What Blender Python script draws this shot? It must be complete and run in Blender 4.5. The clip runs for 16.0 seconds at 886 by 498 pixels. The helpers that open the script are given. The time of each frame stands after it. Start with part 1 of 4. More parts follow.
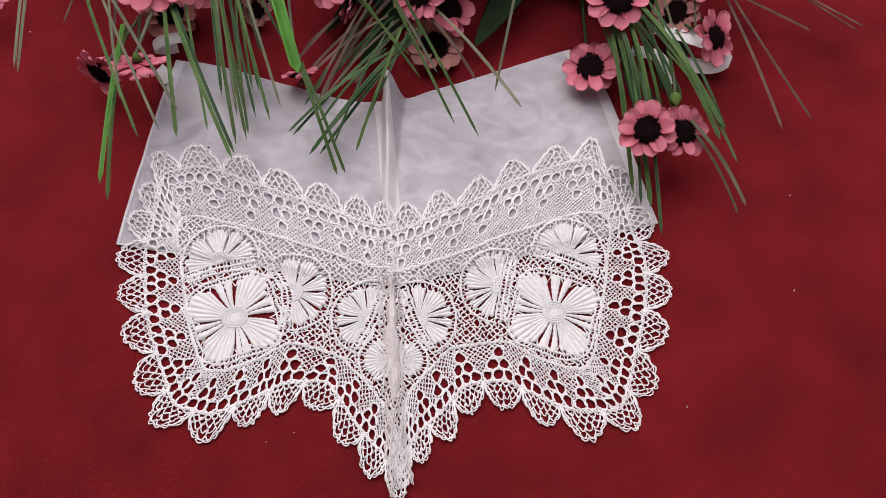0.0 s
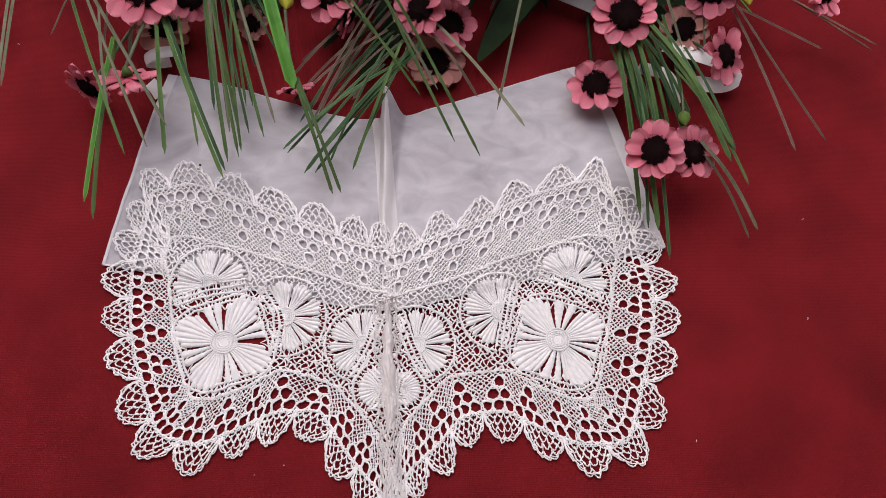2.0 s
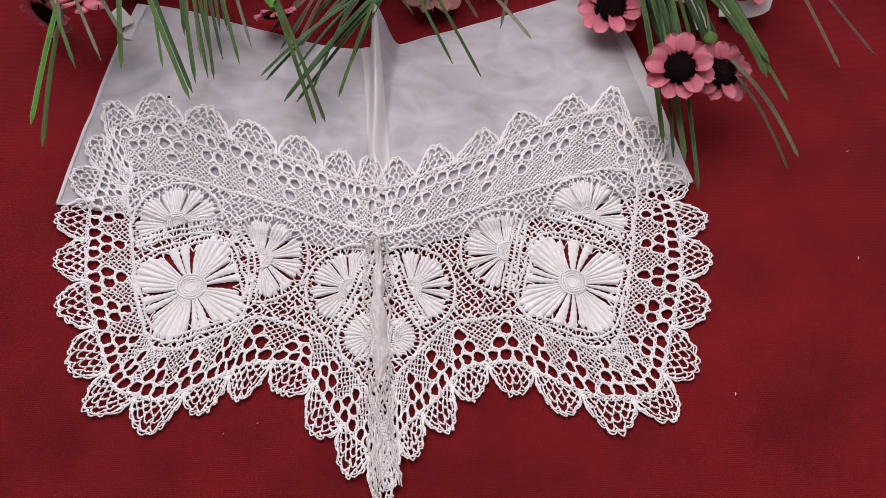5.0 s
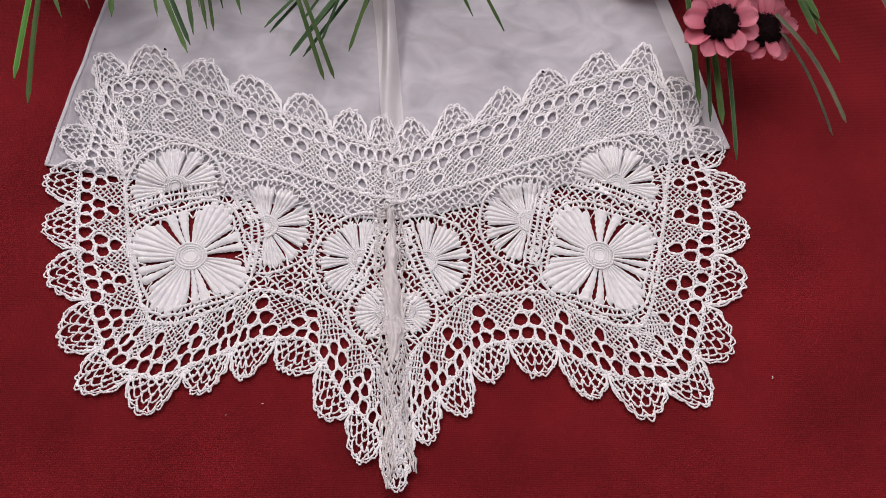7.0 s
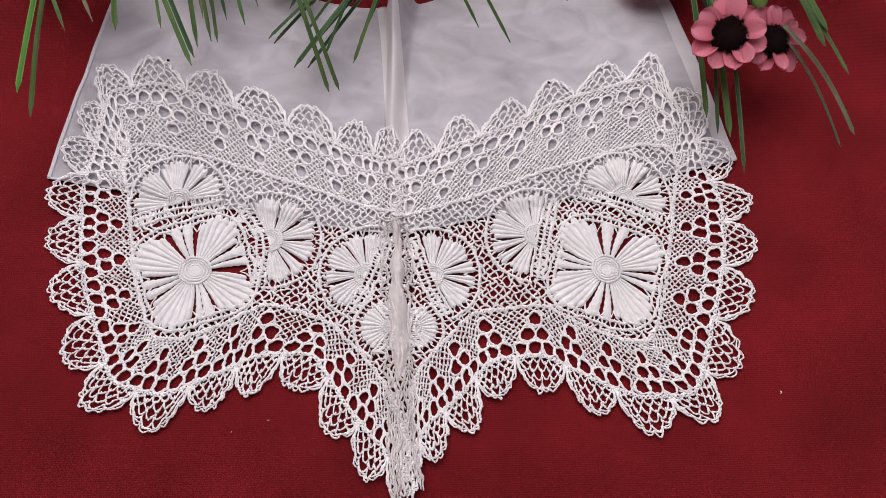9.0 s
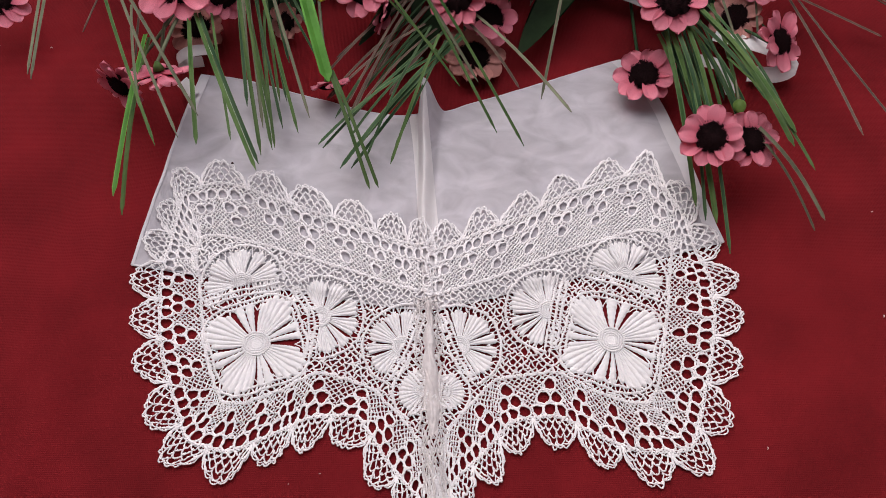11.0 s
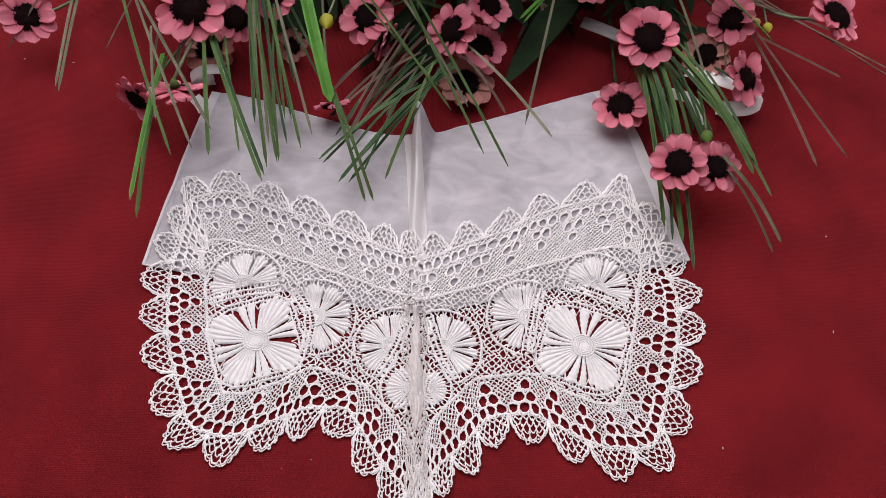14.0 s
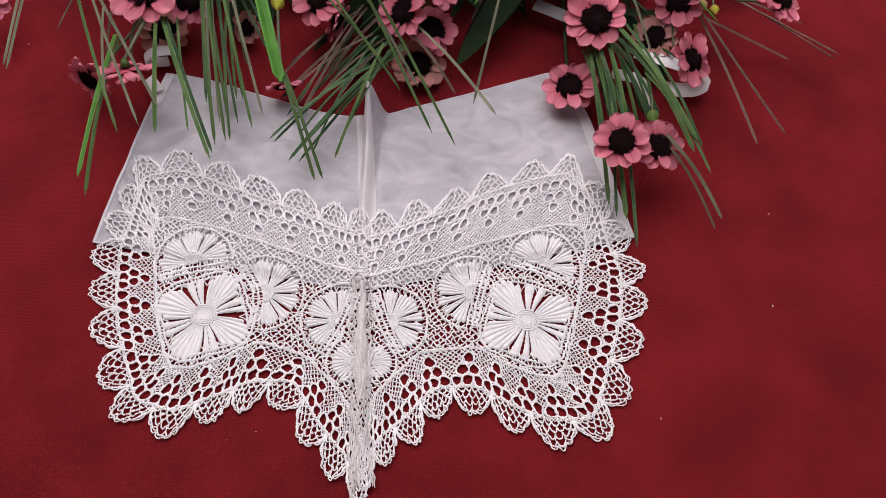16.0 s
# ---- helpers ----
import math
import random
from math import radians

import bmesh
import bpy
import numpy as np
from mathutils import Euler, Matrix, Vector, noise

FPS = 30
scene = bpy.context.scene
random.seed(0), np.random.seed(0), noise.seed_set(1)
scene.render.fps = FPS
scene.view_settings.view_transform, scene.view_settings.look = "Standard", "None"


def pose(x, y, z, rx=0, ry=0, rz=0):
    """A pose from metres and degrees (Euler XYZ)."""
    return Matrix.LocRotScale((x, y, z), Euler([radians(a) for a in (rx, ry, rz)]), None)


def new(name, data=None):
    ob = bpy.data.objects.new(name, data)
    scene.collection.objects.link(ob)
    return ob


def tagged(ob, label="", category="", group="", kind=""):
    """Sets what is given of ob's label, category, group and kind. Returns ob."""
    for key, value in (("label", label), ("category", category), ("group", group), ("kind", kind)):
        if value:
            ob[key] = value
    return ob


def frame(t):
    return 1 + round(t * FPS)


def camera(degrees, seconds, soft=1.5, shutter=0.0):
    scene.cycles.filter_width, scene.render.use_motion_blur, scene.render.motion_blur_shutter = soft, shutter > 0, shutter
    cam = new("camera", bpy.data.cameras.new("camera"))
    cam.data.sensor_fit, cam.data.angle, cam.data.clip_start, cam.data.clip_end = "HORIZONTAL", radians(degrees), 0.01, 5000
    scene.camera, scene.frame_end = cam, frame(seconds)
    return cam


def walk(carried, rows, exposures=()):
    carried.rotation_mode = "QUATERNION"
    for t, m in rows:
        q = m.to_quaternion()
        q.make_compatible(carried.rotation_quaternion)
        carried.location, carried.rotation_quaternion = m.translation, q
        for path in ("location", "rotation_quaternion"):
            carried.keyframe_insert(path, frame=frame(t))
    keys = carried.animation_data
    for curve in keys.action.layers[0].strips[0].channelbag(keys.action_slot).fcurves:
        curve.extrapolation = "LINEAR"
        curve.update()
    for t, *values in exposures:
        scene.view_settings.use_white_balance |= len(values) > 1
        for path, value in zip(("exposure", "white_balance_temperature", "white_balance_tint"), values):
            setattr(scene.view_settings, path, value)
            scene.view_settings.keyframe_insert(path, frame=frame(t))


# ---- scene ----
SOFT = 0.85
EXPOSURES = [(0.0, 0.06), (3.0, -0.02), (4.5, -0.02), (7.0, -0.13), (8.0, -0.13), (10.5, 0.0), (16.0, 0.05)]
cam = camera(60.97, 16.0, soft=SOFT)
PATH = [
    (0, -0.0034, -0.1681, 0.5187, 23.09, -3.39, -1.91),
    (0.5, -0.0041, -0.1571, 0.5203, 25, -3.62, -2.53),
    (1, 0.0023, -0.1567, 0.5172, 24.78, -3.4, -2.38),
    (1.5, 0.0023, -0.1548, 0.5118, 24.25, -3.85, -1.76),
    (2, -0.0009, -0.1536, 0.5011, 24.16, -3.54, -1.46),
    (2.5, 0.0015, -0.157, 0.4832, 24.79, -2.91, -1.17),
    (3, 0.0026, -0.1579, 0.4692, 25.6, -2.48, -1.52),
    (3.5, -0.002, -0.1766, 0.4551, 27.71, -2.92, -0.91),
    (4, 0.0032, -0.1788, 0.4376, 27.08, -2.79, -1.79),
    (4.5, 0.0111, -0.1788, 0.4285, 26.49, -2.52, -1.79),
    (7, 0.0035, -0.1571, 0.3946, 22.43, -2.69, -1.1),
    (7.5, -0.0002, -0.1516, 0.3938, 22.31, -2.94, -1.36),
    (8, 0.0012, -0.1474, 0.3938, 22.12, -2.88, -1.2),
    (10.5, -0.0068, -0.1479, 0.4156, 23.97, -2.65, -1.23),
    (11, -0.008, -0.1677, 0.461, 27.17, -1.21, -1.04),
    (11.5, -0.0053, -0.1786, 0.4792, 27.96, -2.04, -2.33),
    (12, -0.0008, -0.1847, 0.4842, 29.01, -1.94, -2.08),
    (12.5, -0.0011, -0.1857, 0.4822, 29.07, -2.06, -1.7),
    (13, -0.0053, -0.1865, 0.4864, 29.09, -2.18, -1.58),
    (13.5, -0.006, -0.192, 0.4903, 29.15, -2.46, -0.36),
    (14, -0.0067, -0.1973, 0.495, 28.98, -2.59, 0.16),
    (14.5, -0.0043, -0.1987, 0.4977, 29.07, -2.39, 0.13),
    (15, 0.0033, -0.2004, 0.4987, 29.26, -2.39, -0.21),
    (15.5, 0.0115, -0.2082, 0.4949, 28.65, -2.75, 0.02),
    (16, 0.0256, -0.2138, 0.4977, 28.68, -3.09, -0.31),
]
walk(cam, [(t, pose(x, y, z, rx, ry, rz)) for t, x, y, z, rx, ry, rz in PATH], EXPOSURES)

# ---- light: daylight through a skylight over the table ----
world = bpy.data.worlds.new("daylight")
scene.world = world
world.use_nodes = True
wn = world.node_tree.nodes
sky = wn.new("ShaderNodeTexSky")
sky.sky_type, sky.sun_disc = "NISHITA", False
sky.sun_elevation, sky.sun_rotation = radians(58), radians(-35)
sky.air_density, sky.dust_density, sky.ozone_density = 1.0, 4.0, 0.6
wn["Background"].inputs["Strength"].default_value = 0.10
world.node_tree.links.new(sky.outputs[0], wn["Background"].inputs["Color"])
LAMP_X, LAMP_Y, CEILING = -0.14, 0.76, 1.30
window_light = new("skylight_lamp", bpy.data.lights.new("skylight_lamp", "AREA"))
window_light.data.shape, window_light.data.size, window_light.data.size_y = "RECTANGLE", 1.8, 1.5
window_light.data.energy, window_light.data.color = 22.0, (1.0, 0.97, 1.02)
window_light.matrix_world = pose(LAMP_X, LAMP_Y, CEILING + 0.03)


# ---- materials ----
def material(name, color, rough=0.8, spread=0.15, scale=300.0, fine=0.3, coarse=40.0, bump=0.2, dist=0.0004, sheen=0.0,
             see=0.0, let=0.0, metal=0.0, tint=None, island=0.0, spec=0.3):
    """A procedural surface: colour varied at two scales, fine relief, and if wanted sheer (see) or translucent (let)."""
    m = bpy.data.materials.new(name)
    m.use_nodes = True
    nt, nodes, link = m.node_tree, m.node_tree.nodes, m.node_tree.links.new
    b = nodes["Principled BSDF"]
    b.inputs["Roughness"].default_value, b.inputs["Metallic"].default_value = rough, metal
    b.inputs["Sheen Weight"].default_value = sheen
    b.inputs["Specular IOR Level"].default_value = spec
    co = nodes.new("ShaderNodeTexCoord")
    n1, n2 = nodes.new("ShaderNodeTexNoise"), nodes.new("ShaderNodeTexNoise")
    n1.inputs["Scale"].default_value, n2.inputs["Scale"].default_value = scale, coarse
    n1.inputs["Detail"].default_value, n2.inputs["Detail"].default_value = 4, 5
    for n in (n1, n2):
        link(co.outputs["Object"], n.inputs["Vector"])
    mix = nodes.new("ShaderNodeMix")
    mix.data_type, mix.blend_type = "RGBA", "MIX"
    dark = tuple(c * (1 - spread) for c in color)
    light = tint or tuple(min(1.0, c * (1 + spread)) for c in color)
    mix.inputs["A"].default_value, mix.inputs["B"].default_value = (*dark, 1), (*light, 1)
    add = nodes.new("ShaderNodeMath")
    add.operation, add.use_clamp = "MULTIPLY_ADD", True
    link(n1.outputs["Fac"], add.inputs[0])
    add.inputs[1].default_value = fine * 2
    sub = nodes.new("ShaderNodeMath")
    sub.operation = "MULTIPLY_ADD"
    link(n2.outputs["Fac"], sub.inputs[0])
    sub.inputs[1].default_value, sub.inputs[2].default_value = 2.2, -0.6 - fine
    link(sub.outputs[0], add.inputs[2])
    link(add.outputs[0], mix.inputs["Factor"])
    color_out = mix.outputs["Result"]
    if island:
        info = nodes.new("ShaderNodeObjectInfo")
        hsv = nodes.new("ShaderNodeHueSaturation")
        r = nodes.new("ShaderNodeMapRange")
        r.inputs["To Min"].default_value, r.inputs["To Max"].default_value = 1 - island, 1 + island
        link(info.outputs["Random"], r.inputs["Value"])
        link(r.outputs["Result"], hsv.inputs["Value"])
        link(color_out, hsv.inputs["Color"])
        color_out = hsv.outputs["Color"]
    link(color_out, b.inputs["Base Color"])
    bp = nodes.new("ShaderNodeBump")
    bp.inputs["Strength"].default_value, bp.inputs["Distance"].default_value = bump, dist
    link(n1.outputs["Fac"], bp.inputs["Height"])
    link(bp.outputs[0], b.inputs["Normal"])
    last = b.outputs[0]
    if let:
        tr = nodes.new("ShaderNodeBsdfTranslucent")
        link(color_out, tr.inputs["Color"])
        mx = nodes.new("ShaderNodeMixShader")
        mx.inputs[0].default_value = let
        link(last, mx.inputs[1]), link(tr.outputs[0], mx.inputs[2])
        last = mx.outputs[0]
    if see:
        tp = nodes.new("ShaderNodeBsdfTransparent")
        mx = nodes.new("ShaderNodeMixShader")
        mx.inputs[0].default_value = see
        link(last, mx.inputs[1]), link(tp.outputs[0], mx.inputs[2])
        last = mx.outputs[0]
    link(last, nodes["Material Output"].inputs["Surface"])
    return m


def woven(name, color, pitch, spread):
    """Plain weave: two crossed waves for the threads, broad uneven dye, fine fibre noise."""
    m = material(name, color, 0.95, spread, 900.0, 0.35, 14.0, 0.3, 0.0003, spec=0.12)
    nodes, link = m.node_tree.nodes, m.node_tree.links.new
    co, bp = nodes["Texture Coordinate"], nodes["Bump"]
    waves = []
    for axis in ("X", "Y"):
        w = nodes.new("ShaderNodeTexWave")
        w.bands_direction = axis
        w.inputs["Scale"].default_value = 0.314 / pitch
        w.inputs["Distortion"].default_value, w.inputs["Detail"].default_value = 0.6, 1
        w.inputs["Detail Scale"].default_value = 30
        link(co.outputs["Object"], w.inputs["Vector"])
        waves.append(w)
    mul = nodes.new("ShaderNodeMath")
    mul.operation = "ADD"
    link(waves[0].outputs["Fac"], mul.inputs[0]), link(waves[1].outputs["Fac"], mul.inputs[1])
    b2 = nodes.new("ShaderNodeBump")
    b2.inputs["Strength"].default_value, b2.inputs["Distance"].default_value = 0.42, 0.0003
    link(mul.outputs[0], b2.inputs["Height"]), link(bp.outputs[0], b2.inputs["Normal"])
    link(b2.outputs[0], nodes["Principled BSDF"].inputs["Normal"])
    return m


red_cloth = woven("red_cotton", (0.161, 0.0090, 0.0124), 0.0011, 0.28)
lace_white = material("lace_cotton", (0.90, 0.87, 0.88), 0.9, 0.05, 1400.0, 0.5, 60.0, 0.5, 0.0003, sheen=0.2)
pleat_white = material("gathered_lace", (0.80, 0.75, 0.745), 0.9, 0.10, 1400.0, 0.5, 160.0, 0.6, 0.0004, let=0.15)
petal_white = material("lace_clothwork", (0.83, 0.81, 0.82), 0.85, 0.05, 1600.0, 0.6, 80.0, 0.8, 0.0004, sheen=0.2)
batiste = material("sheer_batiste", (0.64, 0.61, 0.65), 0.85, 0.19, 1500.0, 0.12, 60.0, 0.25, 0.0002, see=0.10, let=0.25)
batiste_double = material("doubled_batiste", (0.86, 0.83, 0.84), 0.85, 0.05, 1500.0, 0.12, 60.0, 0.25, 0.0002, let=0.32)
batiste_turned = material("turned_batiste", (0.74, 0.71, 0.74), 0.85, 0.06, 1500.0, 0.12, 60.0, 0.25, 0.0002, let=0.2)
# stretched noise paints the light and dark of wrinkles into the batiste colour
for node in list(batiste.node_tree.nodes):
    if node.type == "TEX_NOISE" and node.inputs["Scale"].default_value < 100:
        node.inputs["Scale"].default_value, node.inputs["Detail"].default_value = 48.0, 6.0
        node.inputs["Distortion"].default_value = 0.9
        wrinkle_shade = batiste.node_tree.nodes.new("ShaderNodeMapping")
        wrinkle_shade.inputs["Scale"].default_value, wrinkle_shade.inputs["Rotation"].default_value = (0.8, 1.25, 1.0), (0, 0, radians(65))
        batiste.node_tree.links.new(batiste.node_tree.nodes["Texture Coordinate"].outputs["Object"], wrinkle_shade.inputs["Vector"])
        batiste.node_tree.links.new(wrinkle_shade.outputs[0], node.inputs["Vector"])
hem_white = material("hem_cotton", (0.66, 0.63, 0.66), 0.85, 0.06, 1200.0, 0.3, 40.0, 0.3, 0.0002)
# sheer ribbon; the shade under the flowers is put into its grey
satin_sheer_shaded = material("sheer_shaded_ribbon", (0.46, 0.44, 0.45), 0.5, 0.12, 900.0, 0.2, 60.0, 0.1, 0.0002, see=0.45, let=0.2)
satin = material("white_satin", (0.84, 0.81, 0.81), 0.32, 0.06, 900.0, 0.2, 60.0, 0.1, 0.0002, let=0.15)
petal_pink = material("pink_silk", (0.80, 0.29, 0.37), 0.75, 0.20, 500.0, 0.25, 110.0, 0.3, 0.0003, let=0.32, island=0.12)
# the silk is dyed deeper towards the petal's foot
nodes, link = petal_pink.node_tree.nodes, petal_pink.node_tree.links.new
split, reach, dye = nodes.new("ShaderNodeSeparateXYZ"), nodes.new("ShaderNodeMapRange"), nodes.new("ShaderNodeMix")
dye.data_type, dye.blend_type = "RGBA", "MULTIPLY"
reach.inputs["From Min"].default_value, reach.inputs["From Max"].default_value = 0.92, 0.38
dye.inputs["B"].default_value = (0.78, 0.42, 0.50, 1)
link(nodes["Texture Coordinate"].outputs["Object"], split.inputs[0]), link(split.outputs["X"], reach.inputs["Value"])
link(reach.outputs["Result"], dye.inputs["Factor"])
source = nodes["Principled BSDF"].inputs["Base Color"].links[0].from_socket
for plug in [k.to_socket for k in source.links]:
    link(dye.outputs["Result"], plug)
link(source, dye.inputs["A"])
petal_dusty = material("dusty_silk", (0.52, 0.24, 0.21), 0.8, 0.25, 500.0, 0.25, 110.0, 0.3, 0.0003, let=0.2, island=0.15)
eye_brown = material("daisy_eye", (0.040, 0.015, 0.018), 1.0, 0.5, 60.0, 0.4, 12.0, 1.0, 0.03, spec=0.10)
eye_rust = material("daisy_eye_rim", (0.16, 0.035, 0.04), 0.9, 0.3, 700.0, 0.4, 200.0, 0.5, 0.0005)
leaf_green = material("green_blade", (0.042, 0.112, 0.026), 0.5, 0.35, 400.0, 0.2, 35.0, 0.25, 0.0004, let=0.08, island=0.25, tint=(0.110, 0.168, 0.052), spec=0.10)
leaf_dark = material("dark_blade", (0.018, 0.066, 0.026), 0.5, 0.35, 400.0, 0.2, 35.0, 0.25, 0.0004, island=0.25, tint=(0.060, 0.105, 0.050), spec=0.10)
leaf_bright = material("bright_blade", (0.085, 0.235, 0.04), 0.4, 0.3, 400.0, 0.2, 40.0, 0.25, 0.0004, let=0.12, island=0.12, spec=0.10)
leaf_grey = material("grey_green_blade", (0.13, 0.145, 0.09), 0.6, 0.35, 400.0, 0.3, 45.0, 0.3, 0.0004, island=0.2, spec=0.10)
# near-black leaf colour; some of these leaves are added only to stand for shade
leaf_broad_and_shade = material("broad_leaf", (0.013, 0.024, 0.010), 0.6, 0.5, 300.0, 0.2, 30.0, 0.3, 0.0006, spec=0.06)
stem_brown = material("brown_stem", (0.105, 0.068, 0.055), 0.7, 0.3, 400.0, 0.3, 60.0, 0.3, 0.0004, island=0.25, spec=0.10)
bud_yellow = material("yellow_bud", (0.36, 0.34, 0.035), 0.6, 0.25, 400.0, 0.3, 120.0, 0.3, 0.0004)
bud_olive = material("olive_bud", (0.30, 0.22, 0.08), 0.6, 0.25, 400.0, 0.3, 120.0, 0.3, 0.0004)
bud_green = material("green_bud", (0.12, 0.20, 0.04), 0.6, 0.25, 400.0, 0.3, 120.0, 0.3, 0.0004)
blade_edge = material("pale_blade_edge", (0.078, 0.128, 0.050), 0.5, 0.3, 400.0, 0.3, 60.0, 0.3, 0.0004, island=0.25, spec=0.10)
dry_edge = material("dry_blade_edge", (0.165, 0.125, 0.095), 0.6, 0.3, 400.0, 0.3, 60.0, 0.3, 0.0004, island=0.25, spec=0.10)
bright_edge = material("bright_blade_edge", (0.11, 0.28, 0.055), 0.5, 0.3, 400.0, 0.3, 60.0, 0.3, 0.0004, spec=0.10)
lint_white = material("lint", (0.75, 0.7, 0.68), 0.9, 0.1)


# ---- building helpers ----
def obj(name, verts, faces, mat, parent=None, label="", smooth=True):
    me = bpy.data.meshes.new(name)
    me.from_pydata(verts, [], faces)
    me.materials.append(mat)
    if smooth:
        me.polygons.foreach_set("use_smooth", [True] * len(me.polygons))
    me.update()
    ob = new(name, me)
    if parent is not None:
        ob.parent = parent
    return tagged(ob, label)


class Builder:
    """Collects tubes and sheets as plain arrays for one mesh."""

    def __init__(self):
        self.v, self.f, self.n = [], [], 0

    def tube(self, pts, radius, sides=5, closed=False, flat=1.0, ply=None):
        pts = np.asarray(pts, float)
        n = len(pts)
        if n < 2:
            return
        tan = np.gradient(pts, axis=0)
        if closed:
            tan = np.roll(pts, -1, 0) - np.roll(pts, 1, 0)
        tan /= np.linalg.norm(tan, axis=1)[:, None] + 1e-12
        side = np.cross(tan, (0, 0, 1.0))
        bad = np.linalg.norm(side, axis=1) < 1e-4
        side[bad] = (1, 0, 0)
        side /= np.linalg.norm(side, axis=1)[:, None]
        up = np.cross(side, tan)
        r = np.broadcast_to(np.asarray(radius, float), (n,))[:, None]
        a = np.arange(sides) * 2 * np.pi / sides + 0.3
        ring = pts[:, None, :] + (np.cos(a)[None, :, None] * side[:, None, :] + flat * np.sin(a)[None, :, None] * up[:, None, :]) * (r if ply is None else r * (1 + 0.30 * np.cos(2 * (a[None] - ply[:, None]))))[:, :, None]
        self.v.append(ring.reshape(-1, 3))
        i = np.arange(n if closed else n - 1)[:, None]
        j = np.arange(sides)[None, :]
        i2, j2 = (i + 1) % n, (j + 1) % sides
        q = np.stack([i * sides + j, i * sides + j2, i2 * sides + j2, i2 * sides + j], -1).reshape(-1, 4) + self.n
        self.f.extend(q.tolist())
        if not closed:
            self.f.append([self.n + k for k in range(sides)][::-1])
            self.f.append([self.n + (n - 1) * sides + k for k in range(sides)])
        self.n += n * sides

    def grid(self, g):
        g = np.asarray(g, float)
        h, w = g.shape[:2]
        self.v.append(g.reshape(-1, 3))
        i, j = np.arange(h - 1)[:, None], np.arange(w - 1)[None, :]
        q = np.stack([i * w + j, i * w + j + 1, (i + 1) * w + j + 1, (i + 1) * w + j], -1).reshape(-1, 4) + self.n
        self.f.extend(q.tolist())
        self.n += h * w

    def done(self, name, mat, parent=None, label="", smooth=True):
        if not self.v:
            return None
        return obj(name, np.concatenate(self.v).tolist(), self.f, mat, parent, label, smooth)


TWIST = np.random.RandomState(77)


class Threads(Builder):
    """The same for lace: every strand is twisted and uneven in thickness."""

    def tube(self, pts, radius, sides=5, closed=False, flat=1.0):
        n = len(pts)
        beat = 1 + 0.20 * np.sin(np.arange(n) * 2.05 + TWIST.rand() * 6.28) + 0.12 * TWIST.randn(n)
        pts = np.asarray(pts, float)
        run = np.concatenate([[0], np.cumsum(np.linalg.norm(np.diff(pts, axis=0), axis=1))])
        ply = run * 2 * np.pi / 0.0034 + TWIST.rand() * 6.28
        Builder.tube(self, pts, radius * TWIST.uniform(0.84, 1.14) * np.clip(beat, 0.6, 1.5), sides, closed, flat, ply)


def spline(pts, n):
    """A smooth curve of n points through pts, even in length."""
    p = np.asarray(pts, float)
    p = np.concatenate([[2 * p[0] - p[1]], p, [2 * p[-1] - p[-2]]])
    t = np.linspace(0, len(pts) - 1 - 1e-9, 40 * len(pts))
    i = t.astype(int)
    f = (t - i)[:, None]
    a, b, c, d = p[i], p[i + 1], p[i + 2], p[i + 3]
    q = 0.5 * (2 * b + (c - a) * f + (2 * a - 5 * b + 4 * c - d) * f ** 2 + (3 * b - a - 3 * c + d) * f ** 3)
    s = np.concatenate([[0], np.cumsum(np.linalg.norm(np.diff(q, axis=0), axis=1))])
    u = np.linspace(0, s[-1], n)
    return np.stack([np.interp(u, s, q[:, k]) for k in range(q.shape[1])], 1)


def smooth_noise(x, y, scale, seed):
    """Cheap smooth noise in -1..1 from a few crossed waves."""
    rs = np.random.RandomState(seed)
    z = np.zeros_like(np.asarray(x, float))
    for _ in range(6):
        a, ph, k = rs.rand() * 6.283, rs.rand() * 6.283, scale * (0.6 + rs.rand())
        z = z + np.sin(k * (np.cos(a) * x + np.sin(a) * y) + ph)
    return z / 3.2


# ---- the red tablecloth: one sheet ----
def tablecloth():
    b = Builder()
    ax = np.concatenate([np.linspace(-1.5, -0.5, 12)[:-1], np.linspace(-0.5, 0.5, 140), np.linspace(0.5, 1.5, 12)[1:]])
    X, Y = np.meshgrid(ax, ax)
    Z = 0.0008 * smooth_noise(X, Y, 14, 3) - 0.0012
    # soft creases that run down the left side of the cloth
    for x0, slope, w, h in ((-0.242, 0.16, 0.010, 0.0042), (-0.272, 0.20, 0.014, 0.0034), (-0.33, 0.55, 0.02, 0.003), (0.33, -0.2, 0.03, 0.002)):
        d = (X - x0 - slope * (Y + 0.05)) / w
        Z += 1.4 * h * np.exp(-d * d) * np.clip(0.6 - 2.5 * Y, 0, 1)
    inside = np.exp(-((X / 0.2) ** 8)) * np.exp(-(((Y - 0.06) / 0.17) ** 8))
    Z = np.where(Z > 0, Z * (1 - inside), Z)
    b.grid(np.stack([X, Y, Z], -1))
    b.grid(np.stack([X, Y, Z - 0.004], -1)[:, ::-1])
    ob = b.done("tablecloth", red_cloth)
    return tagged(ob, "deep red plain woven cotton cloth spread flat", "tablecloth", kind="structure")


tablecloth()


# ---- the plain room round the table ----
plaster = material("plaster", (0.74, 0.72, 0.70), 0.9, 0.05, 60.0, 0.2, 2.0, 0.2, 0.001)


def slab(name, x0, x1, y0, y1, z0, z1, label):
    v = [(x, y, z) for z in (z0, z1) for y in (y0, y1) for x in (x0, x1)]
    f = [(0, 2, 3, 1), (4, 5, 7, 6), (0, 1, 5, 4), (1, 3, 7, 5), (3, 2, 6, 7), (2, 0, 4, 6)]
    tagged(obj(name, v, f, plaster, smooth=False), label, "wall" if "wall" in name else "ceiling", kind="structure")


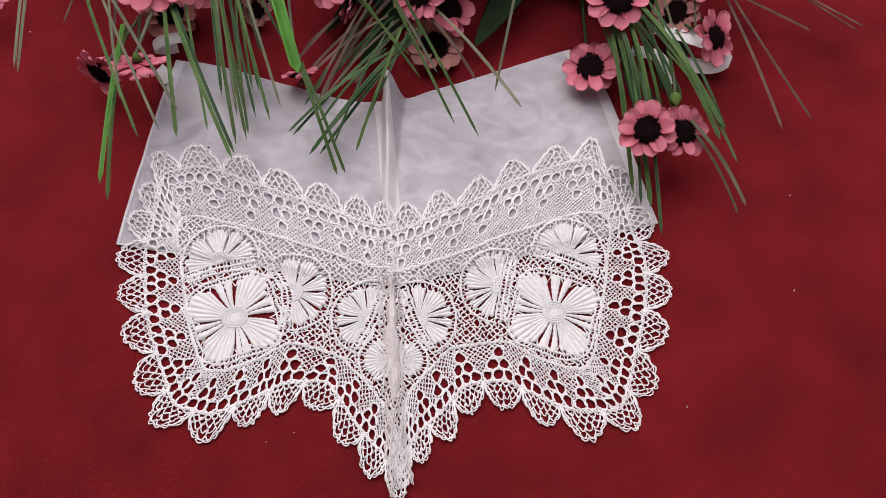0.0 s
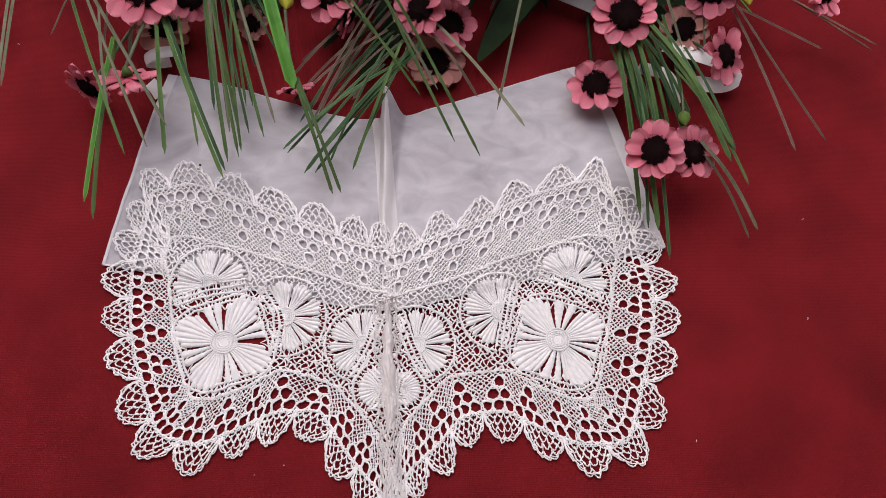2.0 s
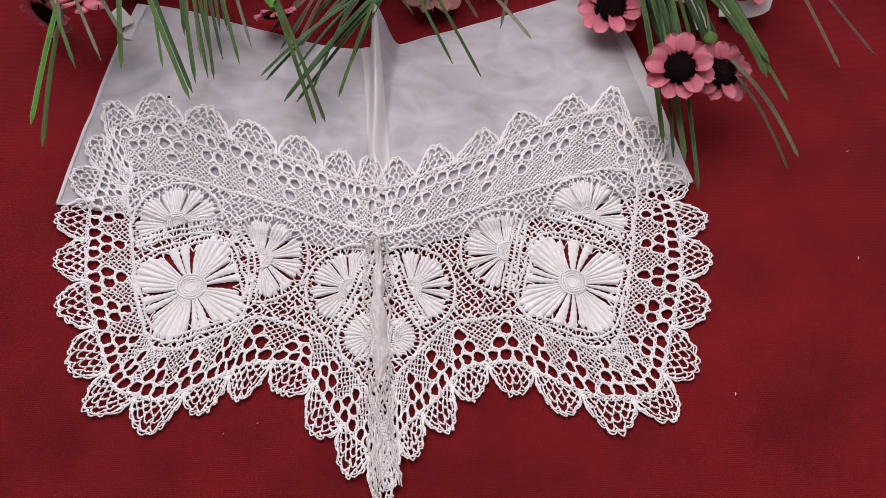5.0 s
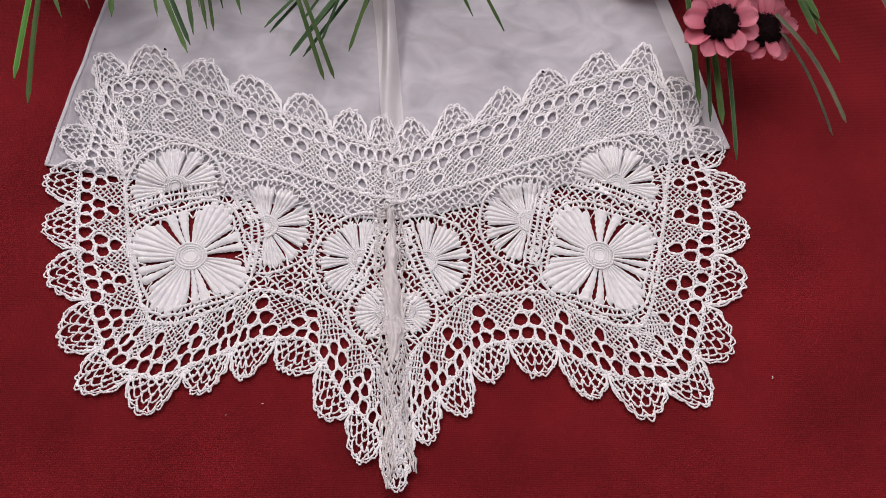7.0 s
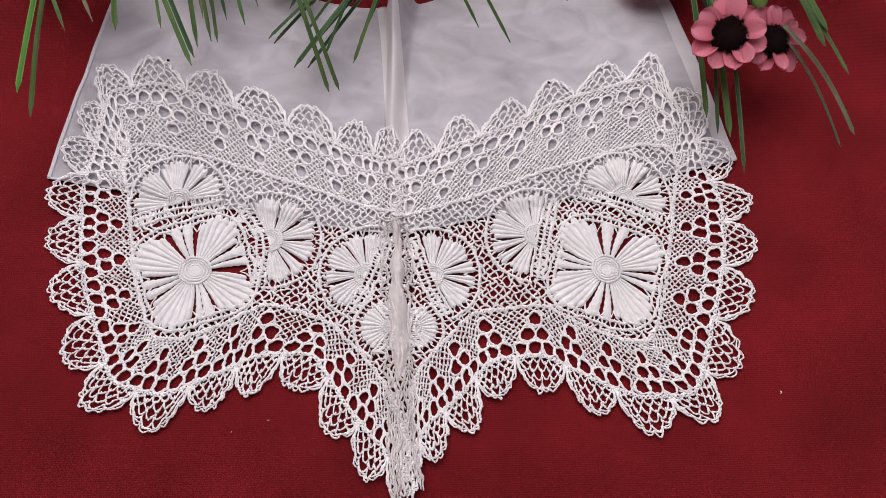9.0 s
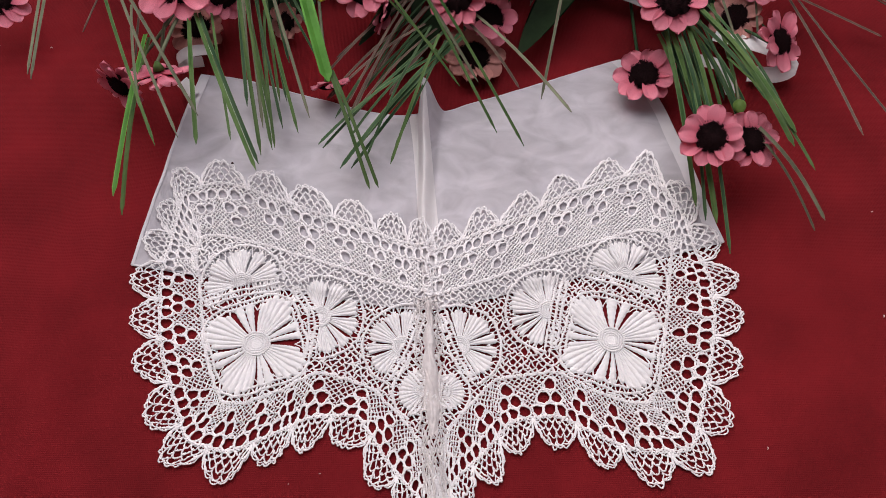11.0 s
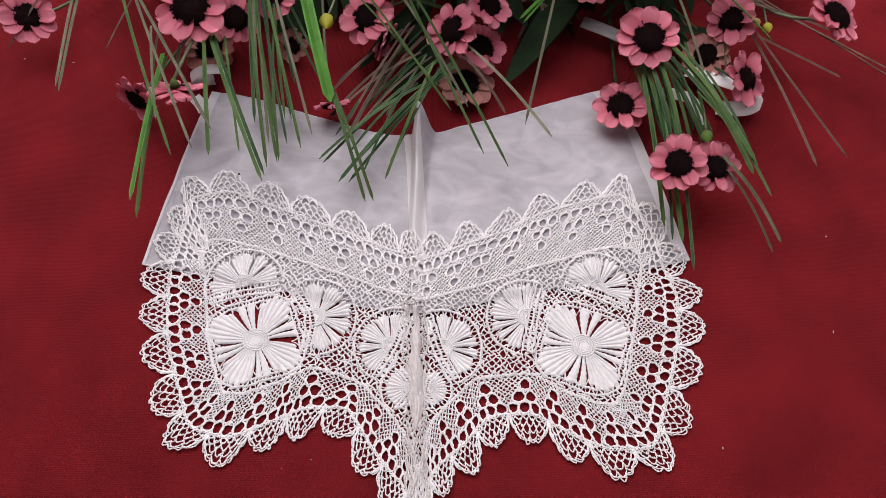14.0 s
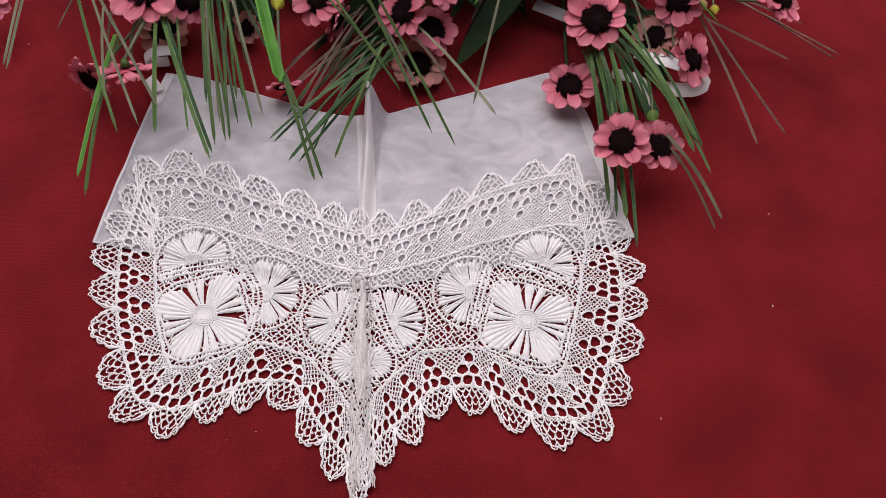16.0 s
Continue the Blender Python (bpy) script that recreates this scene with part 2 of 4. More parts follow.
WALL, LOW = 1.56, -0.75
slab("wall_north", -WALL - 0.1, WALL + 0.1, WALL, WALL + 0.1, LOW, CEILING, "plain pale plaster wall of the room")
slab("wall_south", -WALL - 0.1, WALL + 0.1, -WALL - 0.1, -WALL, LOW, CEILING, "plain pale plaster wall of the room")
slab("wall_west", -WALL - 0.1, -WALL, -WALL, WALL, LOW, CEILING, "plain pale plaster wall of the room")
slab("wall_east", WALL, WALL + 0.1, -WALL, WALL, LOW, CEILING, "plain pale plaster wall of the room")
OPEN, OPEN_Y = 0.91, 0.76
slab("ceiling", -WALL - 0.1, LAMP_X - OPEN, -WALL - 0.1, WALL + 0.1, CEILING, CEILING + 0.12, "plain pale ceiling beside the skylight")
slab("ceiling", LAMP_X + OPEN, WALL + 0.1, -WALL - 0.1, WALL + 0.1, CEILING, CEILING + 0.12, "plain pale ceiling beside the skylight")
slab("ceiling", LAMP_X - OPEN, LAMP_X + OPEN, LAMP_Y + OPEN_Y, WALL + 0.1, CEILING, CEILING + 0.12, "plain pale ceiling beside the skylight")
slab("ceiling", LAMP_X - OPEN, LAMP_X + OPEN, -WALL - 0.1, LAMP_Y - OPEN_Y, CEILING, CEILING + 0.12, "plain pale ceiling beside the skylight")


# ---- lace-trimmed cloth: its upright centre fold ----
FOLD_Y = (-0.13, -0.10, -0.03, 0.03, 0.10, 0.15, 0.185, 0.24)
FOLD_H = (0.005, 0.006, 0.0065, 0.006, 0.0065, 0.017, 0.046, 0.055)
FOLD_L = (0.0062, 0.0066, 0.0066, 0.0062, 0.0054, 0.0044, 0.0042, 0.0050)
FOLD_R = (0.0080, 0.0088, 0.0090, 0.0090, 0.0095, 0.0120, 0.0175, 0.022)
FOLD_X = (-0.0022, -0.0028, -0.0032, -0.0062, -0.0074, -0.0070, -0.0065, -0.006)


def fold(x, y):
    """Height of the standing fold: steep on its left flank, sloping on its right."""
    h, wl, wr, c = (np.interp(y, FOLD_Y, v) for v in (FOLD_H, FOLD_L, FOLD_R, FOLD_X))
    off = x - c - 0.0005 * np.sin(60 * y)
    d = np.where(off < 0, -off / wl, off / wr)
    soft = 0.5 + 0.5 * np.cos(np.pi * np.clip(d, 0, 1) ** 0.9)
    return h * soft + 0.0016 * np.exp(-(((d - 1.4) / 0.9) ** 2))


def hem_line(x):
    """The lower edge of the batiste: a shallow V from corner to corner."""
    return np.interp(x, (-0.204, -0.005, 0.2015), (0.058, 0.021, 0.072))


def lift(x, y, extra=0.0):
    """Height of the lace: on the table, or on the batiste where that lies under it."""
    on = np.clip((y - hem_line(x)) / 0.006 + 0.5, 0, 1)
    return 0.0009 + 0.0026 * on + fold(x, y) + 0.0005 * smooth_noise(x, y, 120, 8) + 0.0004 + extra


def laid(xy, extra=0.0, shake=0.0004):
    """Plan points onto the place, each thread a little off its line."""
    xy = np.asarray(xy, float)
    x = xy[:, 0] + shake * smooth_noise(xy[:, 0], xy[:, 1], 900, 11) + 0.0007 * smooth_noise(xy[:, 0], xy[:, 1], 90, 12)
    y = xy[:, 1] + shake * smooth_noise(xy[:, 0], xy[:, 1], 900, 13) + 0.0007 * smooth_noise(xy[:, 0], xy[:, 1], 90, 14)
    return np.stack([x, y, lift(x, y) + extra], 1)


def runs(mask, least=3):
    """Stretches of a mask that are true."""
    m = np.concatenate([[0], mask.astype(int), [0]])
    d = np.diff(m)
    return [(a, b) for a, b in zip(np.where(d == 1)[0], np.where(d == -1)[0]) if b - a >= least]


lace_cloth = tagged(new("lace_trimmed_cloth"), "white sheer batiste cloth with wide lace border and raised middle fold", "lace cloth")


def batiste_sheet():
    left = np.array([(-0.204, 0.058), (-0.190, 0.156), (-0.178, 0.221)])
    right = np.array([(0.2015, 0.072), (0.185, 0.155), (0.170, 0.208), (0.149, 0.235)])
    top = np.array([(-0.178, 0.221), (-0.150, 0.216), (-0.124, 0.209), (-0.055, 0.187), (-0.025, 0.181), (0.012, 0.184), (0.035, 0.194), (0.090, 0.214), (0.149, 0.235)])
    n, m = 260, 60
    s = np.linspace(0, 1, n)
    # denser towards the fold
    s = s - 0.055 * np.sin(4 * np.pi * s) * 0.9
    s = np.clip(s, 0, 1)
    tp = spline(top, 400)
    k = np.linspace(0, 1, 400)
    T = np.stack([np.interp(s, k, tp[:, 0]), np.interp(s, k, tp[:, 1])], 1)
    B = np.stack([-0.204 + 0.4055 * s, hem_line(-0.204 + 0.4055 * s)], 1)
    le, ri = spline(left, m), spline(right, m)
    v = np.linspace(0, 1, m)[:, None, None]
    g = (1 - v) * B[None] + v * T[None]
    # keep the true side edges
    off_l, off_r = le - g[:, 0], ri - g[:, -1]
    g = g + off_l[:, None] * (1 - s)[None, :, None] ** 3 + off_r[:, None] * s[None, :, None] ** 3
    X, Y = g[..., 0], g[..., 1]
    Z = 0.0016 + fold(X, Y) + 0.0006 * smooth_noise(X, Y, 70, 21) + 0.0005 * smooth_noise(X, Y, 200, 22)
    # fine creases that cross the sheet at a slant
    for x0, y0, ang, length, h in ((0.055, 0.175, 12, 0.05, 0.0011), (0.085, 0.150, 24, 0.06, 0.0009), (0.10, 0.185, -8, 0.04, 0.0010), (0.13, 0.165, 35, 0.05, 0.0009), (0.045, 0.135, 5, 0.035, 0.0010),
                                   (-0.06, 0.150, -12, 0.05, 0.0010), (-0.10, 0.165, -28, 0.05, 0.0009), (-0.13, 0.190, -10, 0.04, 0.0010), (-0.045, 0.120, -22, 0.04, 0.0009), (0.105, 0.135, 15, 0.06, 0.0010)):
        ca, sa = math.cos(radians(ang)), math.sin(radians(ang))
        along, across = (X - x0) * ca + (Y - y0) * sa, (Y - y0) * ca - (X - x0) * sa + 0.0025 * np.sin(((X - x0) * ca) * 110 + ang)
        Z += 1.15 * h * np.exp(-((across / 0.0016) ** 2)) * np.exp(-((along / length) ** 4) * 4)
    P = np.stack([X, Y, Z], -1)
    side = X - np.interp(Y, FOLD_Y, FOLD_X)
    near = np.where(((side > -0.0044) & (side < 0.0075) & (Y > 0.10) & (Y < 0.13)).any(0))[0]
    b = Builder()
    b.grid(P[:, near[0]:near[-1] + 1])
    b.done("centre_fold", batiste_double, lace_cloth, "white doubled batiste standing up in a fold")
    low = P.copy()
    low[..., 2] = np.maximum(low[..., 2] - 0.0009, 0.0004)
    for a, e in ((0, near[0] + 1), (near[-1], n)):
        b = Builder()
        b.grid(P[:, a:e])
        b.done("batiste_panel", batiste, lace_cloth, "sheer greyish white batiste with soft wrinkles, partly shaded in its colour")
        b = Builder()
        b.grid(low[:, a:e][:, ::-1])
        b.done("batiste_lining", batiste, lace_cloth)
    for name, edge, w in (("top_hem", P[-1], 0.0005), ("side_hem", P[:, 0], 0.0008), ("side_hem", P[:, -1], 0.0008), ("lower_hem", P[0], 0.0008)):
        b = Builder()
        b.tube(edge, w, 6, flat=0.6)
        b.done(name, hem_white, lace_cloth)
    # the doubled turn-in along the sides
    for a, e in ((0, 4), (n - 15, n)):
        b = Builder()
        q = P[:, a:e].copy()
        q[..., 2] += 0.0007
        b.grid(q)
        b.done("turn_in", batiste_turned, lace_cloth, "whiter doubled edge of the batiste")
    # the corner folded over at the top left
    b = Builder()
    q = P[-13:, 0:14].copy()
    q[..., 2] += 0.0010
    b.grid(q)
    b.done("folded_corner", batiste_turned, lace_cloth)


batiste_sheet()

# ---- the lace ----
THREAD = 0.00052
lace = tagged(new("lace_border"), "white bobbin lace with scalloped edge and leaf flowers")
lace.parent = lace_cloth


class Strip:
    """A band between an outer and an inner line; u counts motifs along it, v runs 0 at the outer line to 1 at the inner."""

    def __init__(self, tips, inner, depth):
        t, i = np.asarray(tips, float), np.asarray(inner, float)
        d = i - t
        o = t + d * (depth / np.linalg.norm(d, axis=1))[:, None]
        q = np.concatenate([o, i], 1)
        q = np.concatenate([[1.5 * q[0] - 0.5 * q[1]], q, [1.5 * q[-1] - 0.5 * q[-2]]])
        knots = np.concatenate([[0], np.arange(len(t)) + 0.5, [len(t)]])
        self.n = len(t)
        self.u = np.linspace(0, self.n, 40 * self.n + 1)
        lin = np.stack([np.interp(self.u, knots, q[:, k]) for k in range(4)], 1)
        w = np.hanning(27)
        pad = np.concatenate([2 * lin[0] - lin[13:0:-1], lin, 2 * lin[-1] - lin[-2:-15:-1]])
        self.both = np.stack([np.convolve(pad[:, k], w / w.sum(), "valid") for k in range(4)], 1)

    def at(self, u, v):
        q = np.stack([np.interp(u, self.u, self.both[:, k]) for k in range(4)], -1)
        o, i = q[..., :2], q[..., 2:]
        v = np.asarray(v)[..., None]
        return o + (i - o) * v

    def out(self, u, d):
        """A point d metres outside the outer line."""
        q = np.stack([np.interp(u, self.u, self.both[:, k]) for k in range(4)], -1)
        o, i = q[..., :2], q[..., 2:]
        w = o - i
        w = w / np.linalg.norm(w, axis=-1)[..., None]
        return o + w * np.asarray(d)[..., None]


def braid(b, line, amp, period, strands=3, radius=THREAD, extra=0.0004):
    """Twisted strands along a plan line."""
    s = np.concatenate([[0], np.cumsum(np.linalg.norm(np.diff(line, axis=0), axis=1))])
    n = max(4, int(s[-1] / (period / 6)))
    u = np.linspace(0, s[-1], n)
    p = np.stack([np.interp(u, s, line[:, 0]), np.interp(u, s, line[:, 1])], 1)
    t = np.gradient(p, axis=0)
    t /= np.linalg.norm(t, axis=1)[:, None] + 1e-12
    nrm = np.stack([-t[:, 1], t[:, 0]], 1)
    for k in range(strands):
        ph = 2 * np.pi * (u / period + k / strands)
        q = laid(p + nrm * (amp * np.sin(ph))[:, None])
        q[:, 2] += extra + 0.0004 * np.cos(ph * 2)
        b.tube(q, radius, 5)


HOLES = ((0.18, 0), (0.50, 0), (0.82, 0), (0.34, 1), (0.66, 1), (0.50, 2))  # along the repeat, row from the edge


def motif(strip, i, repeat, rs):
    """One repeat of the band: six eyelets in a triangle, and woven ground round them."""
    b = Threads()

    def on(u, v):
        return strip.at((i + np.asarray(u)) * repeat, np.asarray(v))

    p = np.linalg.norm(on([1.0], [0.5]) - on([0.0], [0.5]))
    w = np.linalg.norm(on([0.5], [1.0]) - on([0.5], [0.0]))
    holes = []
    lean = rs.uniform(-0.05, 0.05)
    first, step = (0.20, 0.0106 / w) if i * repeat < 6 else (0.165, min(0.275, 0.0088 / w))
    for hu, row in HOLES:
        hv = first + step * row + rs.uniform(-0.015, 0.015)
        hu = hu + rs.uniform(-0.02, 0.02) + lean * hv
        there = np.linalg.norm(on([1.0], [hv]) - on([0.0], [hv]))
        holes.append((hu, hv, min(0.165, rs.uniform(0.0033, 0.0039) / there), min(0.138, rs.uniform(0.0036, 0.0044) / w)))
    cells = max(5, round(p / 0.0036))
    c = 1.0 / cells
    asp = p / w
    n = 90
    for sign in (1, -1):
        for k in range(-cells * 2, cells * 3):
            v = np.linspace(0.0, 1.0, n)
            u = k * c + sign * v / asp
            m = (u >= 0) & (u <= 1)
            for hu, hv, ru, rv in holes:
                m &= ((u - hu) / ru) ** 2 + ((v - hv) / rv) ** 2 > 1
            for a, e in runs(m):
                q = laid(on(u[a:e], v[a:e]))
                q[:, 2] += sign * 0.0003 * np.sin(np.pi * v[a:e] * w / 0.0014 + k * np.pi)
                b.tube(q, THREAD * 0.95, 4)
    a = np.linspace(0, 2 * np.pi, 29)[:-1]
    for hu, hv, ru, rv in holes:
        for g in (1.0, 1.10):
            sq = 1 + 0.07 * np.cos(3 * a + rs.rand() * 6) + 0.05 * np.cos(2 * a + rs.rand() * 6) + 0.04 * np.cos(7 * a + rs.rand() * 6)
            q = laid(on(hu + g * ru * sq * np.cos(a), hv + g * rv * sq * np.sin(a)))
            q[:, 2] += 0.0003
            b.tube(q, THREAD * 0.92, 5, closed=True)
    b.done("eyelet_motif", lace_white, lace)


def scallop(strip, i, depth, rs, sharp=False):
    """One scallop of the edge: a scaly net inside a corded, picoted rim; neighbours touch at their feet."""
    b = Threads()
    d = depth * rs.uniform(0.96, 1.08)
    skew = rs.uniform(-0.05, 0.05)
    teeth = 5
    def top(u):
        a = np.clip((u - 0.01) / 0.98, 0, 1)
        a = np.clip(a + skew * np.sin(np.pi * a), 0, 1)
        return d * (0.24 * np.clip(np.minimum(a, 1 - a) / 0.02, 0, 1) + 0.76 * np.sin(np.pi * a) ** (1.25 if sharp else 0.68))
    u = np.linspace(0.01, 0.99, 76)
    rim = top(u) * (1 + 0.12 * np.abs(np.sin(np.pi * (teeth + 1) * u)) - 0.06)
    b.tube(laid(strip.out(i + u, rim), 0.0, 0.0007), THREAD * 1.0, 5)
    b.tube(laid(strip.out(i + 0.5 + (u - 0.5) * 0.95, rim * (0.93 + 0.03 * np.sin(u * 40))), 0.0003), THREAD * 0.8, 5)
    # rows of scales: each row of small arches stands on the arches below it
    for row in range(4):
        f0 = 0.02 + 0.23 * row
        n = teeth + 1 - (row == 3)
        ph = 0.5 * (row % 2)
        arch = np.abs(np.sin(np.pi * (n * u + ph)))
        e = top(u) * (f0 + 0.23 * arch ** 0.7 + 0.02 * np.sin(9 * u + row))
        b.tube(laid(strip.out(i + u, e), 0.0002), THREAD * 0.95, 5)
        for k in range(n + 1):
            uu = (k - ph) / n
            if 0.06 < uu < 0.94:
                v = np.linspace(max(0, f0 - 0.09), f0 + 0.05, 5)
                b.tube(laid(strip.out(i + uu + 0.015 * np.sin(v * 20), top(np.full(5, uu)) * v)), THREAD * 0.95, 4)
    b.done("scallop", lace_white, lace)


def half_border(tips, inner, sx):
    """The border of one half: up from the fold, round the corners and back to the fold below."""
    st = Strip(np.array(tips) / 1000, np.array(inner) / 1000, 0.0178)
    rs = np.random.RandomState(5 if sx > 0 else 9)
    count = round(st.n * 1.24)  # repeats of the band are shorter than the scallops
    for i in range(count):
        motif(st, i, st.n / count, rs)
    for i in range(st.n):
        scallop(st, i, 0.0188 if i < 6 else 0.0183, rs, i < 6 and sx < 0)
    u = np.linspace(0, st.n, 900)
    for v0, amp, per in ((0.0, 0.0009, 0.0044), (0.985, 0.0008, 0.0040)):
        b = Threads()
        braid(b, st.at(u, np.full(900, v0)), amp, per, 2)
        b.done("braid", lace_white, lace)
    return st


left_half = half_border(
    [(-9, 86), (-28, 92), (-55, 104), (-88, 115), (-118, 127), (-154, 139), (-185, 131), (-191, 100), (-196, 77), (-201, 48), (-197, 18),
     (-191, -13), (-176, -47), (-163, -74), (-128, -86), (-100, -74), (-81, -65), (-57, -63), (-42, -86), (-20, -109), (-2, -124)],
    [(-7, 33), (-26, 39), (-50, 48), (-80, 58), (-108, 68), (-142, 77), (-157, 78), (-161, 70), (-161, 60), (-156, 44), (-151, 20),
     (-144, -8), (-137, -28), (-131, -38), (-118, -38), (-95, -29), (-75, -18), (-39, -30), (-19, -51), (-6, -70), (-1, -86)], 1)
right_half = half_border(
    [(7, 86), (33, 97), (63, 108), (91, 126), (126, 137), (159, 147), (187, 110), (196, 73), (206, 45), (203, 16),
     (195, -15), (182, -53), (166, -84), (130, -91), (98, -78), (73, -66), (51, -69), (36, -86), (16, -101), (5, -117)],
    [(6, 33), (28, 41), (54, 50), (82, 61), (112, 71), (145, 80), (161, 78), (163, 64), (158, 45), (153, 20),
     (147, -9), (139, -30), (133, -41), (120, -40), (97, -31), (76, -19), (36, -24), (18, -43), (5, -60), (0, -84)], -1)


def leaf(cx, cy, a0, a1, r0, r1, ribs, parent, point=0.14):
    """A ribbed woven petal: a fan of slim corded ribs between two angles in degrees, joined at the root."""
    mid, half = radians(a0 + a1) / 2, radians(a1 - a0 + (2.5 if ribs > 6 else 0)) / 2
    e = np.concatenate([np.linspace(0, 0.92, 34), [0.95, 0.98, 1.0]])[:, None]
    k = np.linspace(-1, 1, 7)[None]
    taper = np.sqrt(np.clip(1 - np.clip((e - 0.90) / 0.10, 0, 1) ** 2, 0.02, 1))
    b = Builder()
    for rib in range(ribs):
        c = (rib + 0.5) / ribs * 2 - 1
        end = r1 * (1 - point * abs(c) ** 2.4 + 0.012 * math.sin(rib * 2.7 + cx * 900))
        spread = half * (1.10 - 0.10 * e)
        ang = mid + spread * (c + (1.02 - 0.05 * e + 0.07 * np.sin(e * 37 + rib * 2.3)) / ribs * k * taper * (1.0 if ribs > 1 else 1.8)) + 0.012 * np.sin(e * 5 + rib)
        rad = r0 + (end - r0) * e + 0 * k
        x, y = cx + rad * np.cos(ang), cy + rad * np.sin(ang)
        cord = 0.00016 * np.sin(rad * 2 * np.pi / 0.0021 + k * 2.2 + rib) + 0.00022 * smooth_noise(x, y, 1100, 41)
        z = lift(x, y) - 0.0001 + 0.0015 * np.sqrt(np.clip(1 - k * k, 0, 1)) * np.clip(0.55 + 0.6 * e, 0, 1) * taper + cord
        b.grid(np.stack([x, y, z], -1))
    if ribs > 1:
        # the woven ground that holds the ribs together
        q, w = np.linspace(0, 0.93, 9)[:, None], np.linspace(-1, 1, 2 * ribs + 1)[None]
        ang = mid + half * (1.10 - 0.10 * q) * w * 0.97
        rad = r0 + (r1 * (1 - point * np.abs(w) ** 2.4) - r0) * q
        x, y = cx + rad * np.cos(ang), cy + rad * np.sin(ang)
        b.grid(np.stack([x, y, lift(x, y) + 0.0001], -1))
    b.done("petal", petal_white, parent)


def flower(cx, cy, r0, r1, fans, ring_a, frame_r, square=0.0, corner=0.0, full=True):
    """A lace flower: woven heart with cord rings, ribbed petals, a ladder round it."""
    fl = tagged(new("flower"), "raised white lace flower with ribbed leaf petals")
    fl.parent = lace
    for a0, a1, ribs in fans:
        leaf(cx, cy, a0, a1, r0 * 0.92, r1 * ((1.13 if full else 1.0) if ribs > 1 else 0.92), ribs, fl, (0.30 if full else 0.12) if ribs > 2 else 0.03)
    h0, h1 = (0, 360) if full else (radians(ring_a[0]), radians(ring_a[1]))
    a = np.linspace(0, 2 * np.pi, 121) if full else np.linspace(h0, h1, 70)
    b = Threads()
    for k, rr in enumerate(np.linspace(0.42, 1.0, 4) * r0):
        n = len(a)
        wob = rr * (1 + 0.025 * np.sin(a * 24 + k * 1.5))
        b.tube(laid(np.stack([cx + wob * np.cos(a), cy + wob * np.sin(a)], 1), 0.0005 + 0.0001 * k, 0.0003), THREAD * 1.2, 6)
    b.done("heart_ring", petal_white, fl)
    # heart: a low woven dome
    e = np.linspace(0, 1, 9)[:, None]
    aa = a[None]
    x, y = cx + 1.04 * r0 * e * np.cos(aa), cy + 1.04 * r0 * e * np.sin(aa)
    z = lift(x, y) + 0.0003 + 0.0003 * (1 - e ** 2) + 0.0002 * np.sin(e * 24) + 0.00012 * np.sin(aa * 26) * e
    b = Threads()
    b.grid(np.stack([x, y, z], -1))
    b.done("heart", petal_white, fl)
    # ladder
    a0, a1 = radians(ring_a[0]), radians(ring_a[1])
    aa = np.linspace(a0, a1, max(24, int((a1 - a0) * frame_r / 0.0012)))
    shape = lambda q: 1 + square * np.cos(4 * (q - radians(corner)))
    b = Threads()
    for g in (frame_r, frame_r + 0.0036) if full else (frame_r + 0.0030,):
        rr = g * shape(aa)
        braid(b, np.stack([cx + rr * np.cos(aa), cy + rr * np.sin(aa)], 1), 0.0005, 0.003, 2)
    nb = int((a1 - a0) * frame_r / 0.0024)
    for k in range(nb):
        q = a0 + (a1 - a0) * (k + 0.5) / nb + np.linspace(-0.03, 0.03, 5) * (1 if k % 2 else -1)
        rr = np.linspace(frame_r - 0.0004, frame_r + 0.0040, 5) * shape(q)
        b.tube(laid(np.stack([cx + rr * np.cos(q), cy + rr * np.sin(q)], 1), 0.0002), THREAD, 4)
    # fine bars that tie the petals to the ladder
    for k in range(int((a1 - a0) / 0.2)):
        for lean in (-0.11, 0.11):
            q = a0 + 0.2 * k + 0.05 * np.sin(k * 7.3) + lean * np.linspace(0, 1, 5)
            rr = np.linspace(r1 * 0.74, 1.01 * frame_r * shape(q[-1]), 5)
            b.tube(laid(np.stack([cx + rr * np.cos(q), cy + rr * np.sin(q)], 1)), THREAD * 0.85, 4)
    b.done("ladder", lace_white, fl)
    if not full:
        # a double ladder closes the open side of a fan
        mid = (a0 + a1) / 2 + math.pi
        for off in (-0.0014, 0.0022):
            ends = [(cx + frame_r * np.cos(q) + off * np.cos(mid), cy + frame_r * np.sin(q) + off * np.sin(mid)) for q in (a0, a1)]
            core = (cx + (r0 * 0.30 + off) * np.cos(mid), cy + (r0 * 0.30 + off) * np.sin(mid))
            line = spline([ends[0], core, ends[1]], 60)
            out = spline([(ends[0][0] + 0.0036 * np.cos(mid), ends[0][1] + 0.0036 * np.sin(mid)), (core[0] + 0.0036 * np.cos(mid), core[1] + 0.0036 * np.sin(mid)), (ends[1][0] + 0.0036 * np.cos(mid), ends[1][1] + 0.0036 * np.sin(mid))], 60)
            b = Threads()
            braid(b, line, 0.0005, 0.003, 2)
            braid(b, out, 0.0005, 0.003, 2)
            for k in range(1, 59, 3):
                b.tube(laid(line[k] + (out[min(59, k + k % 2)] - line[k]) * np.linspace(-0.1, 1.1, 4)[:, None], 0.0002), THREAD, 4)
            b.done("ladder", lace_white, fl)
    return cx, cy, frame_r + 0.0030, a0, a1, square, radians(corner)


mm = 0.001
kept = []
